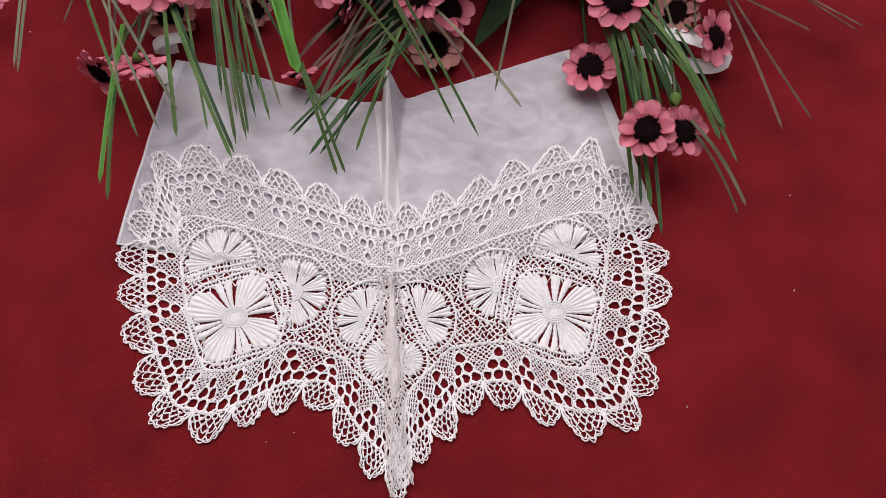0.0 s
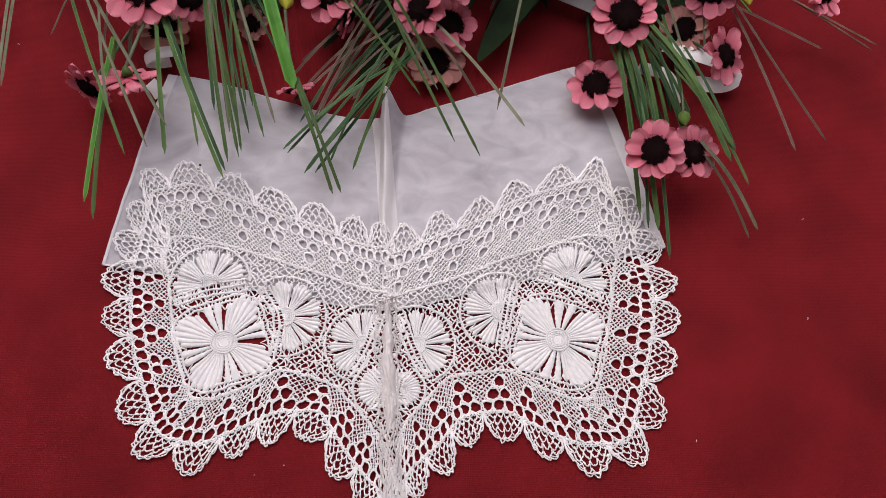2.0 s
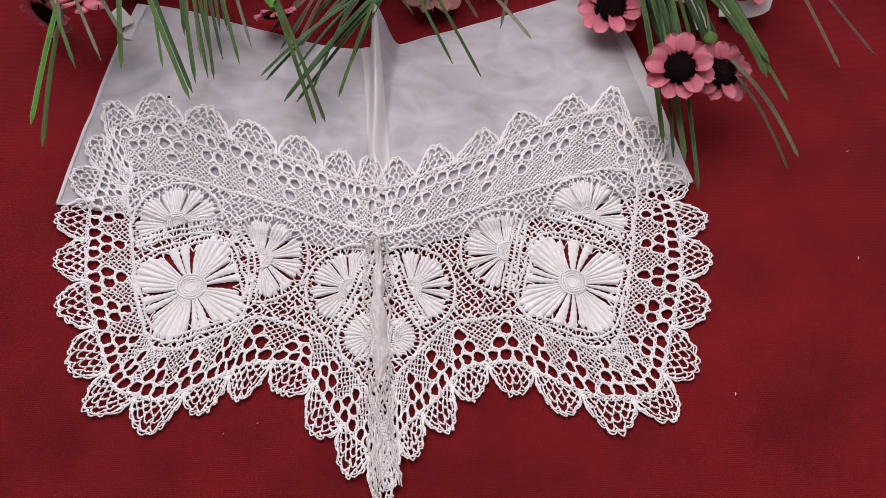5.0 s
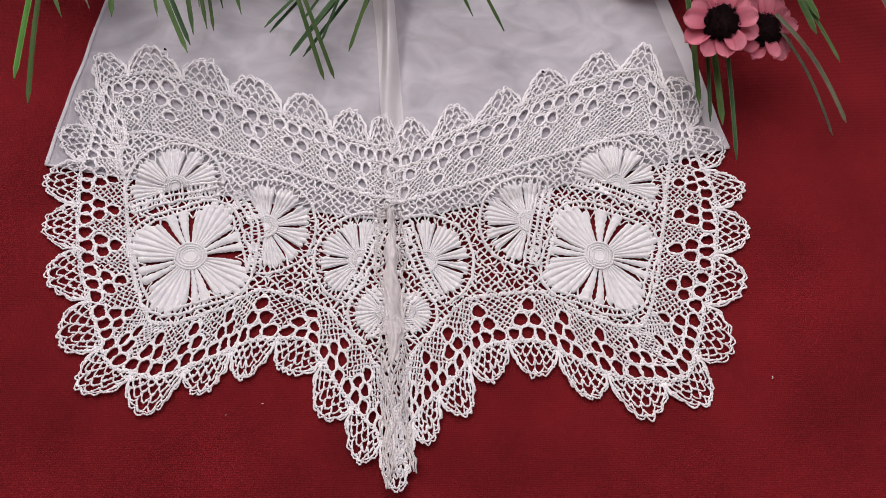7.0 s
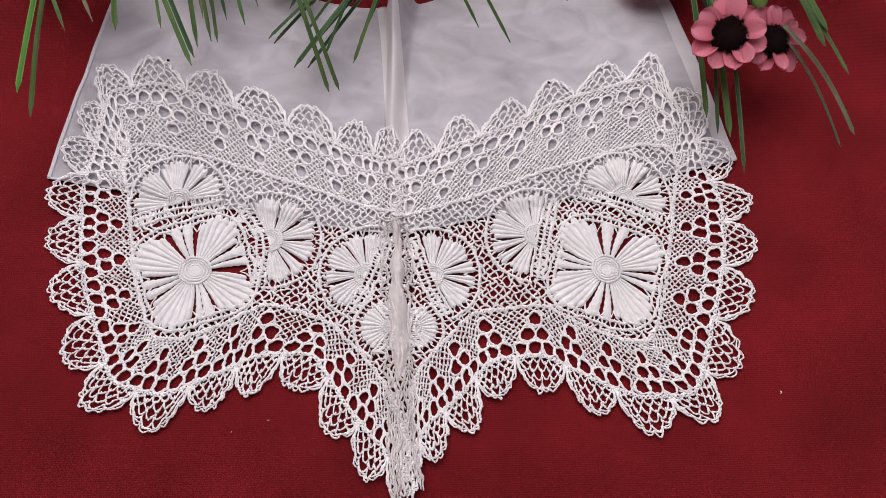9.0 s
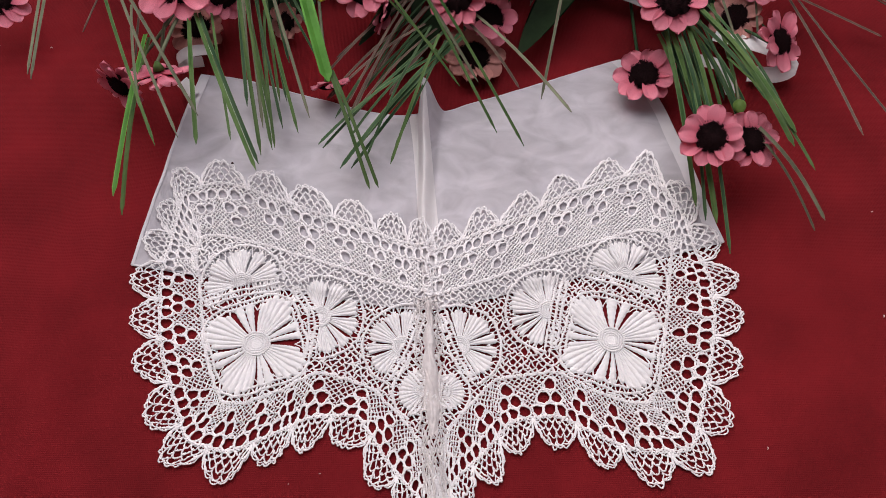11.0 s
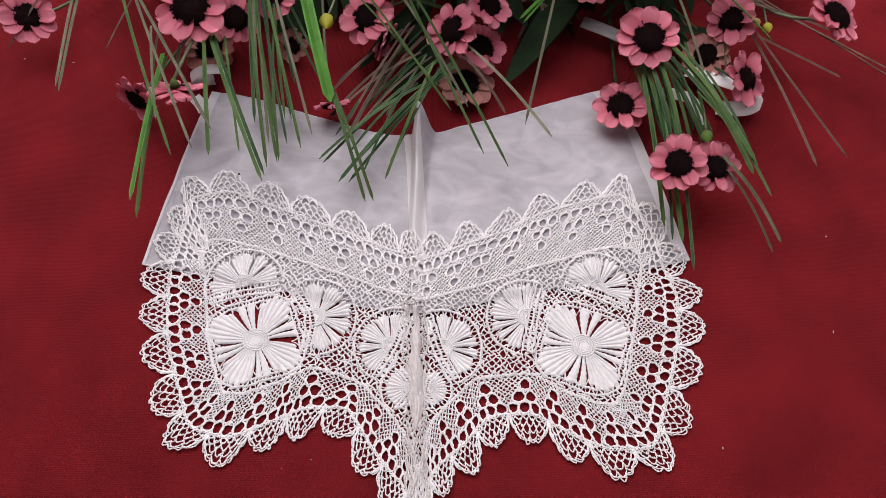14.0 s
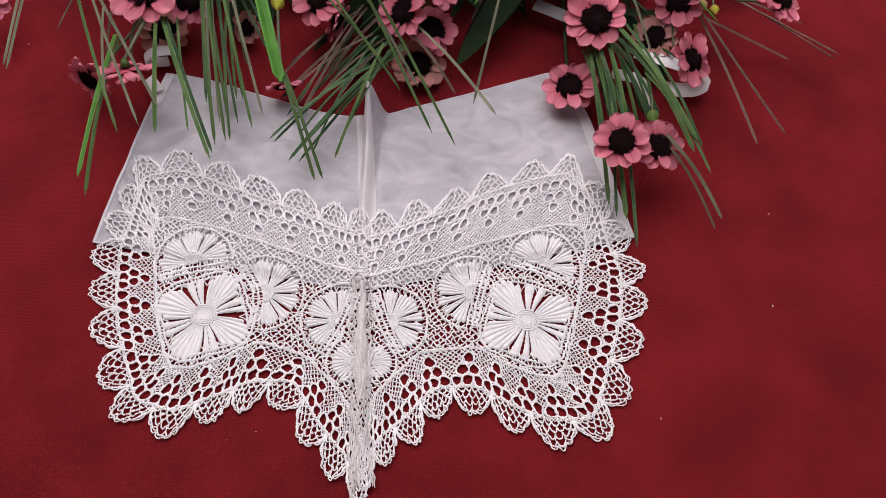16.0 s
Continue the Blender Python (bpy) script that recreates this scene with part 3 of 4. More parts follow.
# the two full flowers
kept.append(flower(-115 * mm, 0.5 * mm, 0.0080, 0.0318, [(136, 187, 7), (40, 89, 7), (-54, -6, 7), (-137, -89, 7), (102, 109, 1), (117, 124, 1), (10, 16, 1), (24, 31, 1), (-70, -63, 1), (-81, -76, 1), (196, 202, 1), (209, 215, 1)], (0, 360), 0.0302, 0.085, 65))
kept.append(flower(114.5 * mm, 0.5 * mm, 0.0080, 0.0322, [(101, 150, 7), (0, 48, 7), (-84, -37, 7), (183, 233, 7), (60, 67, 1), (79, 88, 1), (157, 162, 1), (169, 175, 1), (-98, -92, 1), (-117, -109, 1), (-13, -8, 1), (-27, -21, 1)], (0, 360), 0.0306, 0.085, 25))
# the fans above and between them
kept.append(flower(-128 * mm, 42 * mm, 0.0064, 0.0255, [(166, 196, 4), (128, 162, 5), (80, 122, 6), (50, 74, 3), (12, 44, 4)], (5, 200), 0.0250, full=False))
kept.append(flower(-75 * mm, 18.5 * mm, 0.0064, 0.0255, [(80, 116, 5), (40, 74, 5), (4, 34, 4), (-32, -2, 4), (-54, -38, 2), (-90, -58, 5)], (-96, 122), 0.0250, full=False))
kept.append(flower(-21 * mm, -1.5 * mm, 0.0060, 0.0240, [(70, 94, 4), (98, 124, 4), (128, 170, 6), (176, 196, 3), (202, 240, 5)], (66, 246), 0.0236, full=False))
kept.append(flower(129 * mm, 46 * mm, 0.0064, 0.0255, [(-24, 4, 4), (10, 38, 4), (46, 72, 3), (76, 116, 6), (120, 160, 5)], (-30, 166), 0.0250, full=False))
kept.append(flower(75 * mm, 21.5 * mm, 0.0064, 0.0262, [(74, 96, 3), (99, 136, 6), (140, 184, 6), (190, 205, 2), (210, 223, 2), (228, 256, 4)], (68, 262), 0.0257, full=False))
kept.append(flower(15.5 * mm, -2 * mm, 0.0060, 0.0245, [(76, 104, 4), (26, 72, 6), (4, 21, 2), (-16, -2, 2), (-62, -22, 5)], (-68, 112), 0.0240, full=False))
# the flower that the fold runs through
kept.append(flower(-8 * mm, -33 * mm, 0.0040, 0.0160, [(128, 232, 9)], (118, 242), 0.0160, full=False))
kept.append(flower(5 * mm, -33 * mm, 0.0040, 0.0130, [(-52, 52, 9)], (-62, 62), 0.0132, full=False))


def pleat():
    """The lace gathered in the middle fold: a leaning, creased pleat of clothwork with net along it, and two tails."""
    rs = np.random.RandomState(31)
    y = np.linspace(0.024, -0.062, 110)[:, None]
    k = np.linspace(-1, 1, 25)[None]
    c = np.interp(y, FOLD_Y, FOLD_X)
    half = 0.0050 * np.clip(0.25 + (0.024 - y) * 22, 0, 1) * np.clip(0.35 + (y + 0.062) * 45, 0, 1) * (0.92 + 0.13 * np.sin(y * 130) + 0.10 * np.sin(y * 310 + 1))
    x = c + 0.0006 + 0.0008 * np.sin(y * 95) + half * k + 0.0006 * np.sin(y * 330 + k * 3)
    yy = y + 0.0015 * np.sin(k * 3 + y * 90)
    z = lift(x, yy) + 0.0012 + 0.0007 * np.abs(np.sin(k * 4.2 + 1.6 * np.sin(y * 70))) + 0.0009 * smooth_noise(x, yy, 300, 51) + 0.0003 * smooth_noise(x, yy, 1300, 52) - 0.0016 * k ** 6
    b = Builder()
    b.grid(np.stack([x, yy, z], -1))
    b.done("gathered_pleat", pleat_white, lace, "creamy clothwork bunched in the standing fold")
    b = Threads()
    # bunched net beside and below the pleat, and crossing it above
    yy = np.linspace(0.028, -0.058, 110)
    mid = np.interp(yy, FOLD_Y, FOLD_X) + 0.0006
    bare = np.clip((np.abs(yy + 0.020) - 0.030) / 0.012, 0, 1)
    flare = 1 + 0.22 * np.sin(yy * 75 + 1)
    for i in range(9):
        g = (i - 4) / 4 * 1.15
        side = 0.0060 * g * flare + 0.0011 * np.sin(yy * rs.uniform(90, 260) + i * 2.4) + 0.0003 * np.sin(yy * 700 + i)
        if abs(g) < 0.75:
            keep = bare > 0.35
        else:
            keep = np.ones(len(yy), bool)
        for a, e in runs(keep, 6):
            q = laid(np.stack([mid[a:e] + side[a:e], yy[a:e]], 1), 0.0008, 0.0006)
            q[:, 2] += 0.0005 * np.sin(yy[a:e] * rs.uniform(300, 600) + i)
            b.tube(q, THREAD * rs.uniform(0.75, 1.15), 5)
    for i in range(38):
        y0 = 0.028 - 0.0022 * i
        middle = abs(y0 + 0.020) < 0.034
        for lo, hi in (((-1.3, -0.75), (0.75, 1.3)) if middle else ((-1.3, 1.3),)):
            t = np.linspace(lo, hi, 9)
            y1 = y0 - 0.0030 * t * (1 if i % 2 else -1) - 0.001 * rs.rand()
            b.tube(laid(np.stack([np.interp(y1, FOLD_Y, FOLD_X) + 0.0006 + 0.0064 * t, y1], 1), 0.0009, 0.0006), THREAD * 0.8, 4)
    for i in range(12):
        t = np.linspace(0, 1, 60)
        u = i / 11
        tip = (-0.0035, -0.1265) if u < 0.6 else (0.0085, -0.1185)
        x0 = -0.0085 + 0.0125 * u
        gather = np.clip((t - 0.25) / 0.75, 0, 1) ** 1.6
        spreadx = (tip[0] + (u - (0.3 if u < 0.6 else 0.8)) * 0.006) * gather + x0 * (1 - gather)
        yy = -0.056 + (tip[1] - rs.uniform(-0.012, 0.0) + 0.056) * t
        xx = spreadx + 0.0016 * np.sin(t * 19 + i * np.pi + 0.6 * rs.rand()) * (1 - 0.6 * t)
        q = laid(np.stack([xx, yy], 1), 0.0010 + 0.0004 * np.sin(i * 1.7))
        b.tube(q, THREAD * 0.9, 5)
    tagged(b.done("tail", pleat_white, lace), kind="stuff")


pleat()


def ground_net(st, name, flip):
    """The plaited net that fills the field between the flowers."""
    u = np.linspace(0, st.n, 500)
    poly = st.at(u, np.full(500, 0.99))
    poly = np.concatenate([poly, [(0.0, poly[-1, 1]), (0.0, poly[0, 1])]])
    x0, y0, x1, y1 = *poly.min(0), *poly.max(0)
    b = Threads()
    c = 0.0034
    rot = radians(40)
    ctr = np.array([(x0 + x1) / 2, (y0 + y1) / 2])
    for ang in (rot, rot + pi_half):
        d, nrm = np.array([np.cos(ang), np.sin(ang)]), np.array([-np.sin(ang), np.cos(ang)])
        for k in range(-60, 61):
            s = np.arange(-0.17, 0.17, 0.0008)
            p = ctr + nrm * k * c + d * s[:, None]
            p = p + nrm * (0.0004 * np.sin(s * 2 * np.pi / (2 * c) + k * np.pi))[:, None]
            inside = np.zeros(len(p), bool)
            px, py = p[:, 0], p[:, 1]
            qx, qy = np.roll(poly[:, 0], 1), np.roll(poly[:, 1], 1)
            cross = ((poly[None, :, 1] > py[:, None]) != (qy[None] > py[:, None])) & (px[:, None] < (qx - poly[:, 0])[None] * (py[:, None] - poly[None, :, 1]) / (qy - poly[:, 1] + 1e-12)[None] + poly[None, :, 0])
            inside = cross.sum(1) % 2 == 1
            for cx, cy, r, a0, a1, square, corner in kept:
                dx, dy = px - cx, py - cy
                an = (np.arctan2(dy, dx) - a0) % (2 * np.pi)
                hit_r = np.where(an <= a1 - a0, r * (1 + square * np.cos(4 * (np.arctan2(dy, dx) - corner))), 0.0072)
                inside &= dx * dx + dy * dy > hit_r ** 2
            for a, e in runs(inside, 3):
                b.tube(laid(p[a:e], 0.0, 0.0009), THREAD * TWIST.uniform(0.85, 1.35), 4)
    tagged(b.done(name, lace_white, lace), kind="stuff")


pi_half = math.pi / 2
ground_net(left_half, "ground_net", 1)
ground_net(right_half, "ground_net", -1)


# ---- bouquet of artificial daisies ----
def bunch(name_label, x, y):
    e = tagged(new("flower_bunch"), name_label, "artificial flowers", "bunches of artificial daisies")
    e.location = (x, y, 0.0)
    return e


def place(parent, ob):
    ob.matrix_parent_inverse = Matrix.Translation(-parent.location)


left_bunch = bunch("bunch of pink artificial daisies with long green blades", -0.12, 0.42)
middle_bunch = bunch("bunch of pink artificial daisies with broad dark leaves", 0.03, 0.42)
right_bunch = bunch("bunch of pink artificial daisies with thick green stems", 0.17, 0.42)
GREENS = random.Random(4)


def blade(parent, p, q, width, mat, bow):
    """A grass blade from p to q in millimetres: keeled, pale-edged, blunt, a little bowed, with a thickness."""
    p, q = np.array(p, float) / 1000, np.array(q, float) / 1000
    n = 14
    t = (1 - (1 - np.linspace(0, 1, n)) ** 1.7)[:, None]
    d = q - p
    side = np.cross(d, (0, 0, 1.0))
    side /= np.linalg.norm(side) + 1e-9
    bend = GREENS.uniform(-0.012, 0.012) * np.linalg.norm(d)
    c = p + d * t + np.array([0, 0, 1.0]) * (bow / 1000) * np.sin(np.pi * t) + side * bend * np.sin(np.pi * t)
    broad = width > 12
    if broad:
        w = width / 2000 * np.sin(np.pi * np.clip(0.12 + 0.88 * t[:, 0], 0, 1)) ** 0.7 + 0.0002
    else:
        w = width * 0.84 / 2000 * (0.90 + 0.10 * np.sin(np.pi * t[:, 0])) * np.clip((1.0 - t[:, 0]) / 0.035, 0.22, 1)
    roll = GREENS.uniform(-0.4, 0.4)
    s = side * np.cos(roll) + np.array([0, 0, 1.0]) * np.sin(roll)
    up = np.cross(s, d / np.linalg.norm(d))
    if up[2] < 0:
        up = -up
    keel = 0.34 if not broad else 0.16
    w = w[:, None]
    rim = 0.70 if not broad else 0.93
    ring = np.stack([c - s * w, c - s * w * rim - up * keel * w * 0.1, c - up * keel * w + up * 0.0002, c + s * w * rim - up * keel * w * 0.1, c + s * w, c - up * keel * w - up * 0.0006], 1)
    ring[..., 2] = np.maximum(ring[..., 2], 0.0012)
    b = Builder()
    b.v.append(ring.reshape(-1, 3))
    b.n = n * 6
    shade = []
    for i in range(n - 1):
        for j in range(6):
            b.f.append([i * 6 + j, i * 6 + (j + 1) % 6, (i + 1) * 6 + (j + 1) % 6, (i + 1) * 6 + j])
            shade.append(1 if j in (0, 3) else 0)
    b.f += [list(range(6)), [(n - 1) * 6 + k for k in (5, 4, 3, 2, 1, 0)]]
    ob = b.done("broad_leaf" if broad else "grass_blade", mat, parent, "", broad)
    if not broad:
        ob.data.materials.append({"brown_stem": dry_edge, "grey_green_blade": dry_edge, "bright_blade": bright_edge}.get(mat.name, blade_edge))
        ob.data.polygons.foreach_set("material_index", shade + [0, 0])
    place(parent, ob)


def petal_mesh(kind):
    """Silk petal of unit length: rounded, cupped, with a shallow centre crease."""
    b = Builder()
    nu, nv = 13, 9
    u, v = np.meshgrid(np.sin(np.linspace(0, np.pi / 2, nu)), np.linspace(-1, 1, nv), indexing="ij")
    grow = np.clip(u / 0.7, 0, 1)
    half = (0.12 + 0.148 * grow * grow * (3 - 2 * grow)) * np.sqrt(np.clip(1 - np.clip((u - 0.74) / 0.262, 0, 1) ** 2, 0, 1))
    x = u * 1.0
    y = half * v
    z = 0.05 * np.sin(3 * u + kind) + (0.05 + 0.03 * kind) * v ** 2 * u - 0.024 * np.exp(-(v / 0.55) ** 2) * u + 0.015 * np.sin(4 * v + kind * 2) * u
    z = z + 0.011 * np.cos(9 * v + kind) * np.clip(u * 1.6 - 0.3, 0, 1) + 0.05 * np.clip(u - 0.8, 0, 1) * np.sin(5 * v + kind)
    b.grid(np.stack([x, y, z], -1))
    b.grid(np.stack([x, y, z - 0.03], -1)[:, ::-1])
    return b


PETALS = {}


def petal_data(kind, mat):
    if (kind, mat.name) not in PETALS:
        b = petal_mesh(kind)
        me = bpy.data.meshes.new("petal")
        me.from_pydata(np.concatenate(b.v).tolist(), [], b.f)
        me.materials.append(mat)
        me.polygons.foreach_set("use_smooth", [True] * len(me.polygons))
        PETALS[kind, mat.name] = me
    return PETALS[kind, mat.name]


def eye_mesh():
    """Fuzzy dark centre of unit radius: a low dome of small bristles."""
    r = random.Random(7)
    b = Builder()
    e, a = np.meshgrid(np.linspace(0, 1, 8), np.linspace(0, 2 * np.pi, 25), indexing="ij")
    wob = 1 + 0.07 * np.sin(7 * a) + 0.05 * np.sin(13 * a + 1)
    b.grid(np.stack([e * wob * np.cos(a), e * wob * np.sin(a), 0.42 * (1 - e ** 2) ** 0.7 + 0.05 * np.sin(9 * a) * e], -1))
    for k in range(700):
        rr, an = r.random() ** 0.3, r.random() * 6.283
        z = 0.42 * max(0.0, 1 - rr * rr) ** 0.7
        p = np.array([rr * math.cos(an), rr * math.sin(an), z])
        d = np.array([p[0] * 0.7 + r.uniform(-0.3, 0.3), p[1] * 0.7 + r.uniform(-0.3, 0.3), 0.8])
        b.tube([p - d * 0.02, p + d * 0.05, p + d * 0.10], [0.022, 0.018, 0.006], 3)
    return b


EYE_DATA = eye_mesh().done("eye", eye_brown)
EYE_ME = EYE_DATA.data
bpy.data.objects.remove(EYE_DATA)


def daisy(parent, c, radius, normal, mat):
    """A silk daisy facing along normal, its stem run back to the bunch."""
    c = Vector(c) / 1000
    R = radius / 1000
    rnd = random.Random(int(c.x * 9000) + int(c.y * 7000))
    turn = Vector(normal).normalized().to_track_quat("Z", "Y").to_matrix().to_4x4()
    fl = new("daisy")
    tagged(fl, "pink silk daisy with dark brown fuzzy centre")
    fl.parent = parent
    fl.matrix_basis = Matrix.Translation(c - parent.location) @ turn
    n = rnd.choice((11, 11, 12))
    for k in range(n):
        p = new("petal", petal_data(rnd.randrange(3), mat))
        p.parent = fl
        a = 2 * math.pi * (k + rnd.uniform(-0.16, 0.16)) / n
        L = R * rnd.uniform(0.93, 1.05)
        p.matrix_basis = Matrix.Rotation(a, 4, "Z") @ Matrix.Rotation(rnd.uniform(-0.30, 0.10), 4, "Y") @ Matrix.Rotation(rnd.uniform(-0.24, 0.24), 4, "X") @ Matrix.Diagonal((L, L * rnd.uniform(0.92, 1.12), L, 1)) 
        p.location = (0, 0, 0.0006 * (k % 2))
    e = R * 0.53
    eye = tagged(new("eye", EYE_ME), "dark brown fuzzy centre")
    eye.parent = fl
    eye.matrix_basis = Matrix.Translation((0, 0, 0.0008)) @ Matrix.Rotation(rnd.random() * 6, 4, "Z") @ Matrix.Diagonal((e, e, e, 1))
    b = Builder()
    a = np.linspace(0, 2 * np.pi, 17)[:-1]
    b.tube([(0, 0, -0.0075), (0, 0, -0.005), (0, 0, -0.001)], [0.0012, 0.0028, 0.0042], 8)
    b.done("calyx", leaf_green, fl)
    # stem
    back = Vector(normal).normalized()
    p0 = c - back * 0.006
    end = Vector((parent.location.x + (c.x - parent.location.x) * 0.35, parent.location.y + rnd.uniform(-0.01, 0.03), 0.012 + rnd.random() * 0.012))
    if p0.y > end.y - 0.02:
        end.y = p0.y + 0.05
    m1 = p0 - back * (0.02 if back.z > -0.3 else 0.006) + (end - p0) * 0.25
    m1.z = max(m1.z, 0.006)
    pts = spline([tuple(p0), tuple(m1), tuple(end)], 14)
    pts[:, 2] = np.maximum(pts[:, 2], 0.0025)
    b = Builder()
    b.tube(pts, 0.0013, 6)
    ob = b.done("stem", leaf_grey if rnd.random() < 0.5 else leaf_dark, parent)
    place(parent, ob)


def bud(parent, c, r, mat):
    """A closed bud: pointed egg with overlapping sepals."""
    c = np.array(c, float) / 1000
    b = Builder()
    e, a = np.meshgrid(np.linspace(0, 1, 10), np.linspace(0, 2 * np.pi, 17), indexing="ij")
    rad = r / 1000 * np.sin(np.pi * e) ** 0.8 * (1 - 0.35 * e) * (1 + 0.12 * np.abs(np.sin(2.5 * a)))
    b.grid(np.stack([c[0] + rad * np.cos(a), c[1] + (0.5 - e) * r / 1000 * 2.6, c[2] + rad * np.sin(a)], -1))
    place(parent, b.done("bud", mat, parent))
    b = Builder()
    b.tube(spline([tuple(c + (0, 0.004, 0)), tuple(c + (0.004, 0.03, -0.004)), tuple(c + (0.006, 0.07, -0.012))], 8), 0.0009, 6)
    place(parent, b.done("bud_stem", leaf_grey, parent))


def ribbon(pts, width, label, mat=satin):
    """A satin ribbon laid along points in millimetres, with thickness and selvedge."""
    c = spline(np.array(pts, float) / 1000, 30)
    t = np.gradient(c, axis=0)
    t /= np.linalg.norm(t, axis=1)[:, None]
    s = np.cross(t, (0.25, -0.2, 1.0))
    s /= np.linalg.norm(s, axis=1)[:, None]
    k = np.linspace(-1, 1, 7)
    up = np.cross(s, t)
    g = c[:, None] + s[:, None] * (k * width / 2000)[None, :, None] + up[:, None] * (0.0009 * (1 - k ** 2))[None, :, None]
    g[..., 2] = np.maximum(g[..., 2], 0.0024)
    b = Builder()
    b.grid(g)
    b.grid((g - (0, 0, 0.0004))[:, ::-1])
    ob = b.done("ribbon", mat)
    tagged(ob, label, "ribbon", "satin ribbons")


daisy(right_bunch, (159, 202, 22), 22.9, (-0.1, -0.25, 1), petal_pink)
daisy(right_bunch, (185, 125, 52), 21.5, (-0.15, -0.35, 1), petal_pink)
daisy(right_bunch, (217, 130, 40), 20.7, (0.25, -0.3, 1), petal_pink)
daisy(right_bunch, (175, 240, 61), 26.2, (-0.1, -0.3, 1), petal_pink)
daisy(right_bunch, (255, 217, 42), 22.9, (0.55, -0.5, 0.8), petal_pink)
daisy(right_bunch, (316, 245, 85), 23.0, (0.35, -0.2, 1), petal_pink)
daisy(right_bunch, (250, 269, 55), 20.2, (-0.4, -0.6, 0.7), petal_pink)
daisy(right_bunch, (236, 255, 28), 21.3, (-0.5, -0.2, 0.8), petal_dusty)
daisy(middle_bunch, (20, 249, 52), 23.0, (-0.6, -0.25, 0.9), petal_pink)
daisy(middle_bunch, (44, 252, 30), 21.8, (0.25, -0.3, 1), petal_pink)
daisy(middle_bunch, (32, 230, 12), 24.5, (0.2, -0.1, 1), petal_dusty)
daisy(middle_bunch, (49, 270, 58), 19.7, (0.3, -0.2, 1), petal_pink)
daisy(middle_bunch, (-50, 269, 42), 23.8, (-0.25, -0.35, 1), petal_pink)
daisy(middle_bunch, (-37, 259, 30), 17.2, (0.8, -0.4, -0.2), petal_pink)
daisy(middle_bunch, (135, 310, 50), 20.2, (0.1, -0.3, 1), petal_pink)
daisy(left_bunch, (-185, 254, 62), 31.5, (-0.05, -0.45, 1), petal_pink)
daisy(left_bunch, (-158, 264, 42), 20.5, (0.5, -0.4, 0.8), petal_pink)
daisy(left_bunch, (-226, 192, 26), 19.4, (-0.5, -0.85, 0.12), petal_pink)
daisy(left_bunch, (-190, 184, 48), 20.6, (0.10, -0.50, -0.82), petal_pink)
daisy(left_bunch, (-184, 258, 12), 22.2, (0, -0.3, 1), petal_dusty)
daisy(left_bunch, (-76, 197, 20), 15.0, (0.25, -0.72, -0.62), petal_pink)
daisy(left_bunch, (-127, 285, 48), 20.6, (-0.2, -0.5, 0.8), petal_pink)
daisy(left_bunch, (-114, 265, 12), 14.9, (-0.4, -0.5, 0.6), petal_dusty)
daisy(left_bunch, (-323, 259, 40), 22.2, (0.5, -0.4, 0.8), petal_pink)
blade(left_bunch, (-282, 339, 64), (-259, 155, 80), 3.4, leaf_grey, 6)
blade(left_bunch, (-276, 339, 63), (-256, 151, 80), 3.4, leaf_grey, 6)
blade(left_bunch, (-275, 328, 71), (-336, 235, 30), 2.6, stem_brown, 6)
blade(left_bunch, (-262, 325, 72), (-172, 103, 75), 2.6, leaf_green, 6)
blade(left_bunch, (-257, 324, 73), (-159, 109, 75), 2.6, leaf_grey, 6)
blade(left_bunch, (-259, 310, 79), (-147, 122, 80), 2.8, leaf_grey, 6)
blade(left_bunch, (-207, 318, 76), (-243, 209, 60), 2.2, stem_brown, 6)
blade(left_bunch, (-176, 234, 50), (-147, 104, 75), 3.6, leaf_green, 6)
blade(left_bunch, (-172, 237, 50), (-115, 101, 50), 3.6, leaf_green, 6)
blade(left_bunch, (-169, 237, 50), (-114, 106, 50), 3.4, leaf_dark, 6)
blade(left_bunch, (-162, 242, 45), (-134, 125, 50), 2.2, leaf_green, 6)
blade(left_bunch, (-152, 328, 69), (-113, 113, 50), 3.4, leaf_green, 6)
blade(left_bunch, (-149, 334, 70), (-106, 117, 50), 3.2, leaf_green, 6)
blade(left_bunch, (-146, 333, 71), (-96, 152, 20), 3.0, leaf_green, 6)
blade(left_bunch, (-141, 327, 75), (-87, 158, 30), 2.8, leaf_grey, 6)
blade(left_bunch, (-150, 341, 61), (-130, 179, 30), 3.0, leaf_grey, 6)
blade(left_bunch, (-152, 346, 41), (-87, 225, 15), 2.6, leaf_dark, 6)
blade(left_bunch, (-145, 343, 42), (-83, 228, 15), 2.6, leaf_dark, 6)
blade(left_bunch, (-125, 250, 40), (-112, 141, 18), 2.6, leaf_green, 6)
blade(left_bunch, (-109, 310, 96), (-73, 178, 45), 11.8, leaf_bright, 4)
blade(left_bunch, (-74, 191, 45), (-44, 105, 20), 3.2, leaf_green, 6)
blade(left_bunch, (-71, 188, 45), (-38, 106, 20), 3.0, leaf_green, 6)
blade(left_bunch, (-209, 226, 40), (-201, 80, 54), 4.4, leaf_bright, 6)
blade(left_bunch, (-208, 228, 35), (-201, 76, 37), 4.8, leaf_green, 6)
blade(left_bunch, (-216, 273, 40), (-222, 221, 20), 2.2, stem_brown, 6)
blade(left_bunch, (-219, 245, 50), (-194, 145, 60), 2.4, leaf_grey, 6)
blade(left_bunch, (-199, 253, 30), (-202, 221, 20), 4.0, leaf_grey, 6)
blade(middle_bunch, (-1, 204, 40), (-81, 141, 22), 3.6, leaf_dark, 6)
